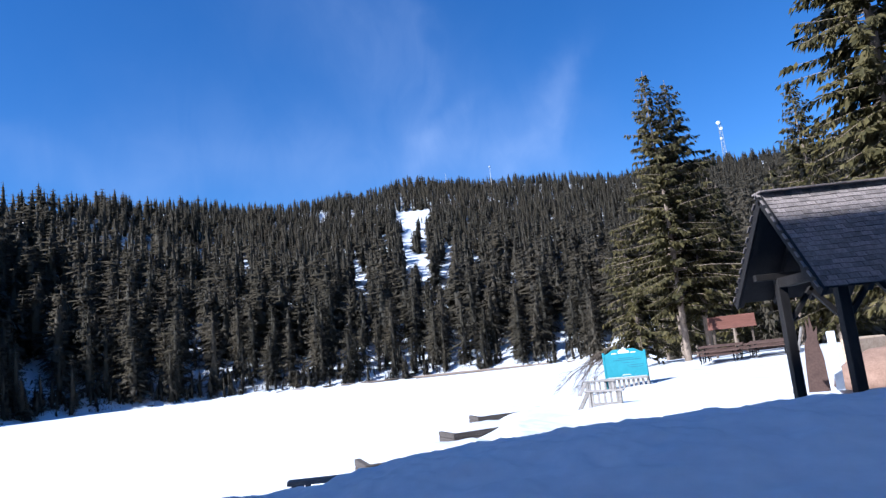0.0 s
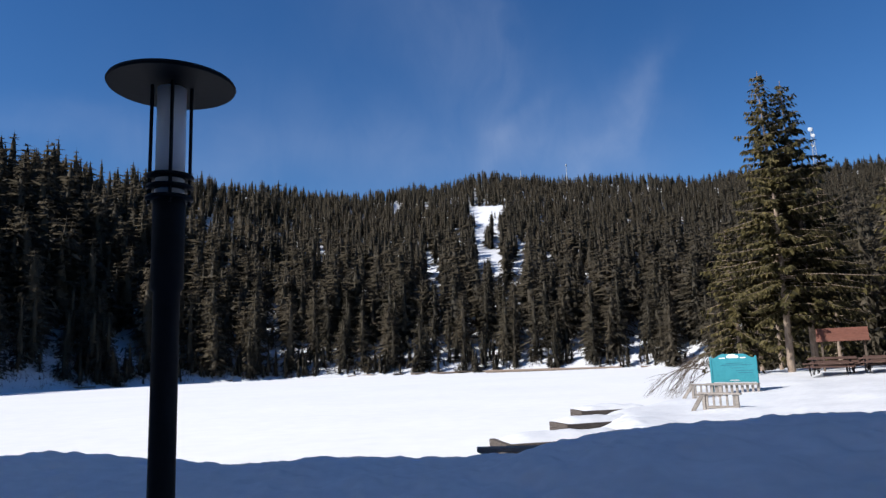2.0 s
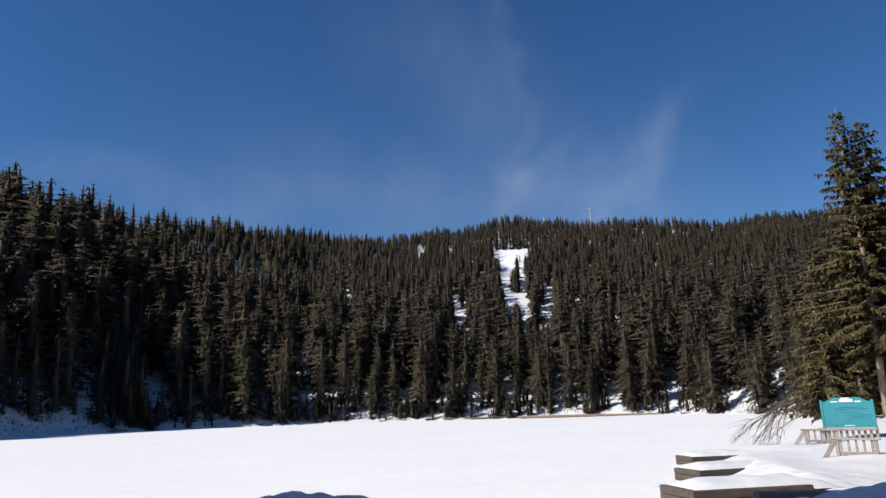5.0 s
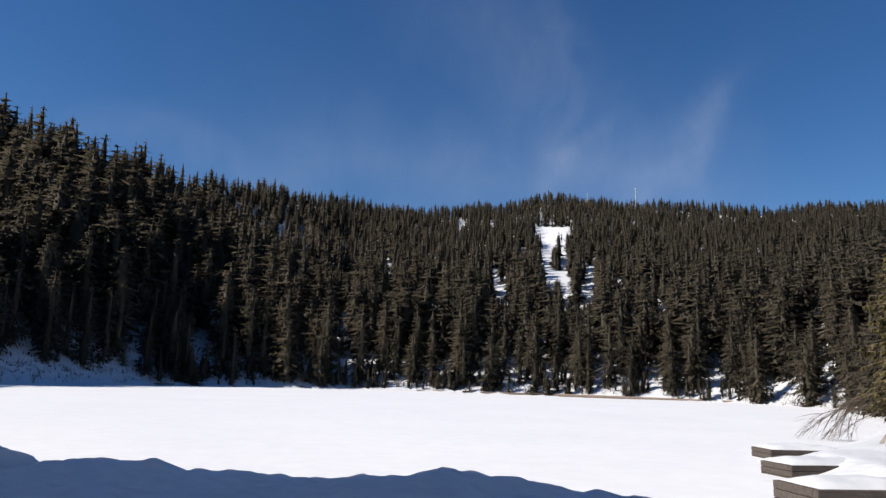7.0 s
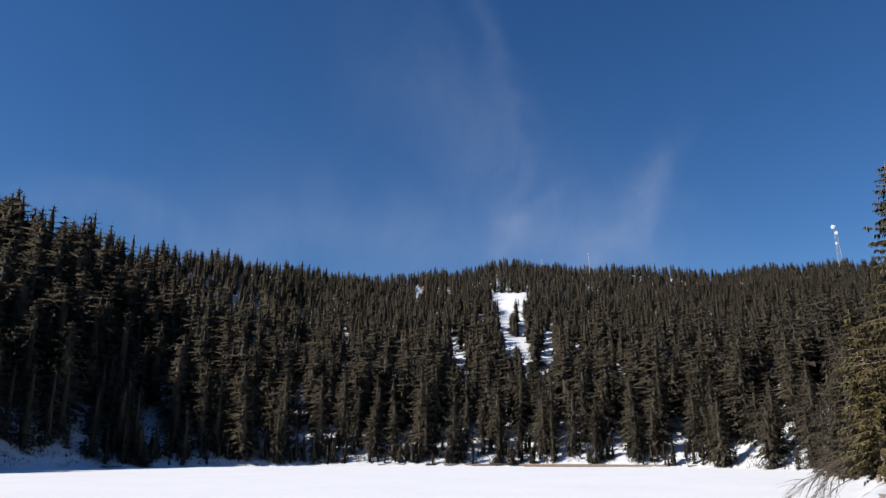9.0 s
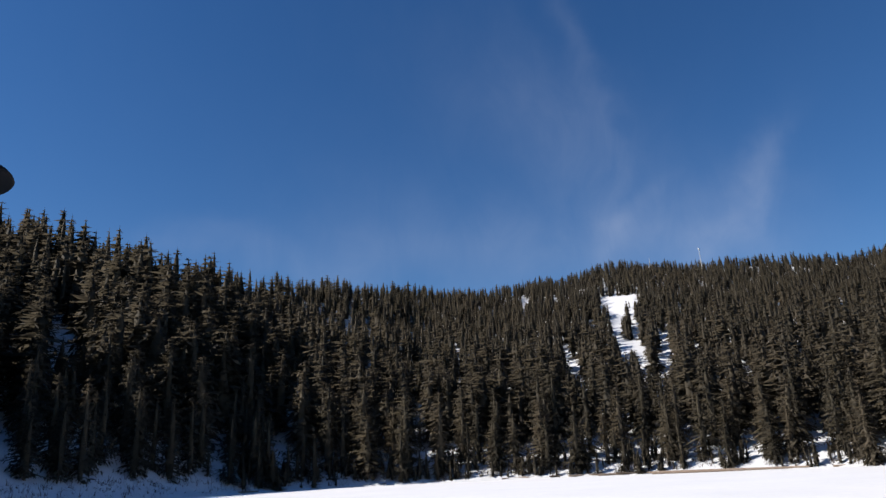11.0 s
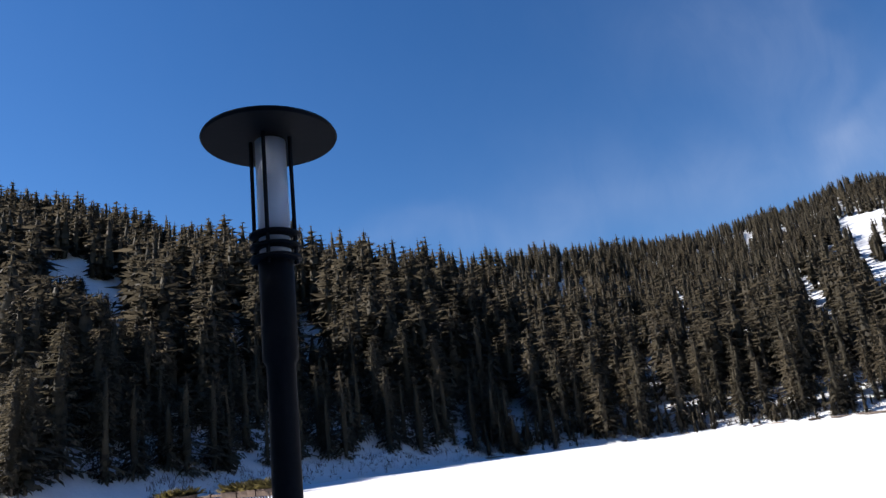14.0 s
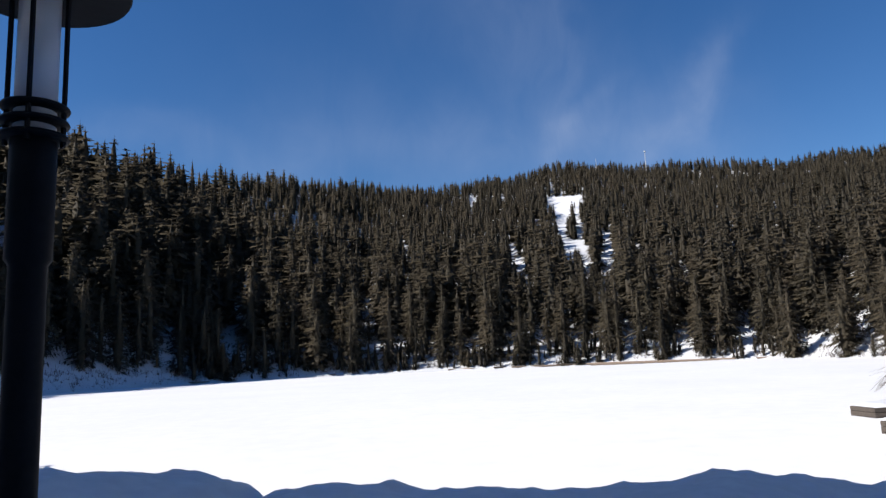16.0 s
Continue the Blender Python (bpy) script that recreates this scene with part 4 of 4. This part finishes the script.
for k, (tx, ty, th) in enumerate([(21, 54, 14), (25, 49, 13), (27, 56, 15), (31, 50, 17), (24, 60, 15), (17.5, 56, 13), (33, 60, 18), (29, 42, 18), (35, 46, 19), (38, 54, 19), (30, 33, 20), (18, 62, 14), (22, 66, 15), (28, 70, 17), (25, 37, 15), (27, 31, 20)]):
    near_spruce("dark spruce in the wood behind the shelter", (tx, ty, float(ground_z(tx, ty)) - 0.2), th, spread=0.18, power=0.75, base=0.08, limbs=85, step=0.26, twig=0.7, seed=20 + k)


# ---- picnic roof and stacked benches below the tall spruce ----
roofed = thing("picnic_roof", "small red-brown board roof on timber posts among the trees", "picnic shelter", loc=(16.7, 43.4, 0.05), rz=radians(-23))
for k in range(5):
    bm = bmesh.new()
    beam(bm, (-1.35, -0.55 + 0.17 * k, 2.05 + 0.15 * k), (1.35, -0.55 + 0.17 * k, 2.05 + 0.15 * k), 0.19, 0.17)
    part("roof_board", bm, RED_ROOF, roofed)
bm = bmesh.new()
beam(bm, (-1.38, -0.62, 2.0), (1.38, -0.62, 2.0), 0.04, 0.12)
part("eave_board", bm, RED_ROOF, roofed)
for px in (-1.1, 1.1):
    for py in (-0.3, 0.15):
        bm = bmesh.new()
        box(bm, px - 0.06, py - 0.06, -0.6, px + 0.06, py + 0.06, 2.2 if py < 0 else 2.55, 0.01)
        part("post", bm, BARK, roofed)


def trestle_bench(m):
    b = thing("trestle_bench", "weathered plank bench with bent metal legs stacked in the snow", "bench", "stacked benches")
    for k in range(3):
        bm = bmesh.new()
        box(bm, -1.15, -0.20 + 0.14 * k, 0.42, 1.15, -0.08 + 0.14 * k, 0.47, 0.005)
        part("plank", bm, BROWN_BOARD, b)
    for px in (-0.85, 0.85):
        V, T = [], []
        tube_path(V, T, [np.array([px, -0.2, 0.0]), np.array([px, -0.16, 0.3]), np.array([px, 0.0, 0.41]), np.array([px, 0.16, 0.3]), np.array([px, 0.2, 0.0])], 0.022, 0.022, 5)
        link_mesh("leg", tri_mesh("leg", np.array(V), np.array(T)), LAMP_BLACK, b)
    b.matrix_basis = m
    return b


first = trestle_bench(pose(13.7, 38.4, 0.18, 0, 0, -22))
rb = np.random.RandomState(6)
for row in range(5):
    for col in range(2):
        for layer in range(3):
            if (row, col, layer) == (0, 0, 0) or rb.rand() < 0.12:
                continue
            bx, by = 13.7 + 0.36 * row + 2.35 * col, 38.4 + 0.66 * row - 0.8 * col
            copy_thing(first, pose(bx + rb.uniform(-0.15, 0.15), by, 0.18 + 0.02 * row + 0.20 * layer, 0, 0, -22 + rb.uniform(-3, 3)))

# ---- carved board, panel, earth heap and blocks behind the shelter ----
carved = thing("carved_board", "brown carved wooden board with a jagged top leaning on a stake", "wood carving", loc=(7.2, 14.9, 0.35), rz=radians(-24))
bm = bmesh.new()
shape = [(sx_ * 0.72, sz_) for sx_, sz_ in [(-0.30, 0), (0.26, 0), (0.24, 0.7), (0.16, 1.05), (0.20, 1.32), (0.10, 1.22), (0.05, 1.55), (-0.01, 1.30), (-0.06, 1.50), (-0.10, 1.12), (-0.20, 0.95), (-0.26, 0.5)]]
f = [bm.verts.new((x, -0.04, z)) for x, z in shape]
g = [bm.verts.new((x, 0.04, z)) for x, z in shape]
bm.faces.new(f)
bm.faces.new(g[::-1])
for i in range(len(f)):
    j = (i + 1) % len(f)
    bm.faces.new((f[j], f[i], g[i], g[j]))
part("board", bm, BROWN_BOARD, carved)
bm = bmesh.new()
beam(bm, (-0.50, -0.05, 0.0), (-0.14, -0.05, 1.35), 0.05, 0.06, 0.008)
part("stake", bm, GREY_WOOD, carved, "pale leaning stake")
notice = thing("white_panel", "narrow white panel standing beside a shelter post", "panel", loc=(7.45, 14.75, 0.35), rz=radians(-24))
bm = bmesh.new()
box(bm, 0, -0.02, 0, 0.16, 0.02, 1.2, 0.006)
part("board", bm, WHITE_PAINT, notice)
heap_me = turned([(1.7, -0.3), (1.5, 0.12), (1.1, 0.42), (0.6, 0.6), (0.15, 0.66)], 22)
for v in heap_me.verts:
    v.co.x += 0.25 * noise.noise(v.co * 1.5)
    v.co.y += 0.25 * noise.noise(v.co * 1.5 + Vector((5, 0, 0)))
    v.co.z += 0.08 * noise.noise(v.co * 3.0)
heap = part("earth_mound", heap_me, GRAVEL, None, smooth=True)
heap.location = (11.2, 18.6, 0.3)
tagged(heap, "bare brown heap of earth melted out of the snow", "earth heap")
for bx, by, w, h in ((12.0, 21.5, 0.55, 0.95), (13.1, 21.9, 0.5, 0.7)):
    bm = bmesh.new()
    box(bm, -w, -0.35, 0, w, 0.35, h, 0.05)
    blk = part("sandstone_block", bm, SANDSTONE, None)
    blk.location, blk.rotation_euler = (bx, by, 0.25), (0, 0, 0.3)
    tagged(blk, "pale sandstone block standing in the snow", "stone block", "sandstone blocks")


# ---- fenced landing with planters on the far left ----
def picket_fence(p, q, z, height, label, pitch=0.22):
    p, q = Vector(p), Vector(q)
    L = (q - p).length
    s = thing("picket_fence", label, "fence", "fences round the landing", loc=(p.x, p.y, z), rz=math.atan2(q.y - p.y, q.x - p.x))
    for zz in (0.10, height - 0.08):
        bm = bmesh.new()
        beam(bm, (0, 0, zz), (L, 0, zz), 0.05, 0.10, 0.006)
        part("rail", bm, FENCE_WOOD, s)
    for px in (0.0, L):
        bm = bmesh.new()
        box(bm, px - 0.07, -0.07, -0.5, px + 0.07, 0.07, height + 0.02, 0.012)
        part("post", bm, FENCE_WOOD, s)
    n = int(L / pitch)
    for k in range(1, n):
        px = L * k / n
        bm = bmesh.new()
        box(bm, px - 0.045, -0.045, 0.02, px + 0.045, -0.022, height - 0.01, 0.005)
        part("picket", bm, FENCE_WOOD, s)
    return s


def planter(x, y, z, length, rz, seed):
    r = np.random.RandomState(seed)
    s = thing("planter_box", "wooden planter box filled with cut evergreen sprigs", "planter", "planters on the landing", loc=(x, y, z), rz=rz)
    bm = bmesh.new()
    box(bm, -length / 2, -0.18, -0.22, length / 2, 0.18, 0.05, 0.012)
    part("trough", bm, FENCE_WOOD, s)
    V, T, C = [], [], []
    for k in range(int(170 * length)):
        a = r.uniform(0, 6.283)
        p = np.array([r.uniform(-length / 2, length / 2), r.uniform(-0.14, 0.14), 0.04])
        d = np.array([math.cos(a) * 0.7, math.sin(a) * 0.8, r.uniform(0.1, 1.1)])
        d = d / np.linalg.norm(d)
        L = r.uniform(0.25, 0.62)
        side = np.cross(d, [0.1, 0.2, 1]) * 0.05
        n = len(V)
        mid = p + d * L * 0.5 + np.array([0, 0, 0.03])
        V.extend([p, mid + side, p + d * L - np.array([0, 0, 0.06 * r.rand()]), mid - side])
        T.extend([(n, n + 1, n + 2), (n, n + 2, n + 3)])
        C.extend([r.rand()] * 4)
    link_mesh("greenery", tri_mesh("greenery", np.array(V), np.array(T), np.array(C), crown_outside(np.array(V), seed, 0.8, 0.9)), NEEDLES_NEAR, s, "dark green evergreen sprigs")
    return s


DECK_Z = 0.16
landing = thing("landing", "snow-covered timber landing on posts at the lake edge", "landing", loc=(-37.0, 21.7, DECK_Z), rz=radians(170))
bm = bmesh.new()
for k in range(5, 24):
    box(bm, -4.2 + k * 0.35, -1.9, -0.07, -3.87 + k * 0.35, 2.2, 0.0, 0.006)
part("decking", bm, GREY_WOOD, landing)
for py in (-1.8, 2.1):
    bm = bmesh.new()
    beam(bm, (-2.5, py, -0.17), (4.2, py, -0.17), 0.14, 0.20, 0.01)
    part("edge_beam", bm, GREY_WOOD, landing)
for px in (-2.3, 0.6, 3.9):
    for py in (-1.7, 2.0):
        part("pile", Matrix_move(turned([(0.11, -1.4), (0.11, -0.1)], 10), px, py, 0), GREY_WOOD, landing)
snow_top = part("landing_snow", snow_cap(bmesh.new(), -2.4, -1.7, 4.1, 2.1, 0.0, 0.28, 3.0), SNOW, None, smooth=True)
snow_top.matrix_world = Matrix.Translation((-37.0, 21.7, DECK_Z)) @ Matrix.Rotation(radians(170), 4, "Z")
tagged(snow_top, "blanket of snow lying on the landing", "snow")
picket_fence((-31.00, 19.50), (-36.60, 20.60), DECK_Z, 1.08, "brown picket fence along the landing")
picket_fence((-31.00, 19.50), (-32.30, 21.20), DECK_Z, 1.08, "brown picket fence at the end of the landing")
picket_fence((-37.80, 20.70), (-39.10, 19.70), DECK_Z, 1.08, "short brown picket fence beside the gap")
picket_fence((-39.10, 19.70), (-40.00, 22.00), DECK_Z, 1.08, "brown picket fence at the far end of the landing")
gate = thing("gap_rail", "two plain rails closing the gap in the fence", "railing", loc=(-36.60, 20.60, DECK_Z), rz=math.atan2(0.1, -1.2))
for zz in (0.55, 1.0):
    bm = bmesh.new()
    beam(bm, (0, 0, zz), (1.2, 0, zz), 0.05, 0.09, 0.006)
    part("rail", bm, FENCE_WOOD, gate)
for k, (px, py, L, rz) in enumerate(((-31.80, 19.65, 1.5, -0.19), (-33.30, 19.95, 1.4, -0.19), (-34.70, 20.20, 1.3, -0.19), (-38.40, 20.25, 1.6, 0.66), (-37.40, 23.60, 1.6, -0.1))):
    planter(px, py, DECK_Z + 1.08, L, rz, 40 + k)


# ---- masts on the ridge ----
def lattice_mast(loc, height, width, label):
    s = thing("radio_mast", label, "radio mast", loc=loc)
    legs = [(-1, -1), (1, -1), (0, 1)]
    bm = bmesh.new()
    for k in range(3):
        a, b = legs[k], legs[(k + 1) % 3]
        beam(bm, (a[0] * width, a[1] * width, 0), (a[0] * width * 0.4, a[1] * width * 0.4, height), 0.3, 0.3)
        n = 12
        for i in range(n):
            z0, z1 = height * i / n, height * (i + 1) / n
            s0, s1 = width * (1 - 0.6 * i / n), width * (1 - 0.6 * (i + 1) / n)
            beam(bm, (a[0] * s0, a[1] * s0, z0), (b[0] * s1, b[1] * s1, z1), 0.16, 0.16)
            beam(bm, (a[0] * s1, a[1] * s1, z1), (b[0] * s1, b[1] * s1, z1), 0.16, 0.16)
    part("lattice", bm, STEEL, s)
    for dz, r, dx in ((-1.5, 1.7, -1.2), (-6.5, 1.4, 0.6), (-15, 1.1, -0.5)):
        bm = turned([(0.2, -0.5), (r * 0.75, -0.35), (r, 0.1), (r * 0.95, 0.5), (0.3, 0.75)], 18)
        bmesh.ops.rotate(bm, verts=bm.verts, matrix=Matrix.Rotation(radians(90), 3, "X"))
        part("dish", Matrix_move(bm, dx, -1.2, height + dz), WHITE_PAINT, s, "white dish antenna")
    return s


lattice_mast((233.0, 555.0, 121.5), 52.0, 2.2, "steel lattice radio mast with white dishes above the trees")
mast = thing("thin_mast", "thin steel mast rising over the ridge trees", "mast", loc=(37.0, 498.7, 108.8))
part("pole", turned([(0.35, 0), (0.25, 18), (0.16, 32.0)], 8), STEEL, mast)
part("head", turned([(0.15, 31.0), (0.6, 31.5), (0.6, 32.4), (0.15, 32.8)], 10), STEEL, mast)
tower = thing("summit_tower", "pale lookout tower between the spruces on the summit", "tower", loc=(4.6, 565.0, 123.0))
part("shaft", turned([(1.0, 0), (0.9, 24)], 12), STEEL, tower)
part("gallery", turned([(1.2, 24), (1.9, 24.4), (1.9, 26.0), (0.5, 28.0)], 12), STEEL, tower)
part("aerial", turned([(0.25, 28), (0.15, 34)], 6), STEEL, tower)


# ---- fallen logs and stones along the far shore ----
r = np.random.RandomState(31)
for k in range(34):
    a = r.uniform(-12, 40)
    d = np.interp(a, SHORE_AZ, SHORE)
    x, y = EYE[0] - d * math.sin(radians(a)), EYE[1] + d * math.cos(radians(a))
    for _ in range(30):
        if off_lake(np.array(x), np.array(y)) > 0.3:
            break
        x, y = x - 0.4 * math.sin(radians(a)), y + 0.4 * math.cos(radians(a))
    L = r.uniform(3, 9)
    log = part("fallen_log", turned([(0.20, -L / 2), (0.23, -L / 4), (0.19, L / 4), (0.14, L / 2)], 7), BARK_PALE if k % 3 else BARK, None)
    log.matrix_world = Matrix.Translation((x, y, LAKE + 0.28)) @ Matrix.Rotation(radians(r.uniform(-25, 25) + a), 4, "Z") @ Matrix.Rotation(radians(90 + r.uniform(-3, 3)), 4, "Y")
    tagged(log, "fallen bare log lying along the snowy shore", "log", "logs along the shore")
log = part("fallen_log", turned([(0.34, -14), (0.30, 0), (0.2, 14)], 8), BARK_PALE, None)
log.matrix_world = Matrix.Translation((3.0, 166.2, LAKE + 0.32)) @ Matrix.Rotation(radians(-7), 4, "Z") @ Matrix.Rotation(radians(90), 4, "Y")
tagged(log, "very long bare log lying along the far shore", "log", "logs along the shore")
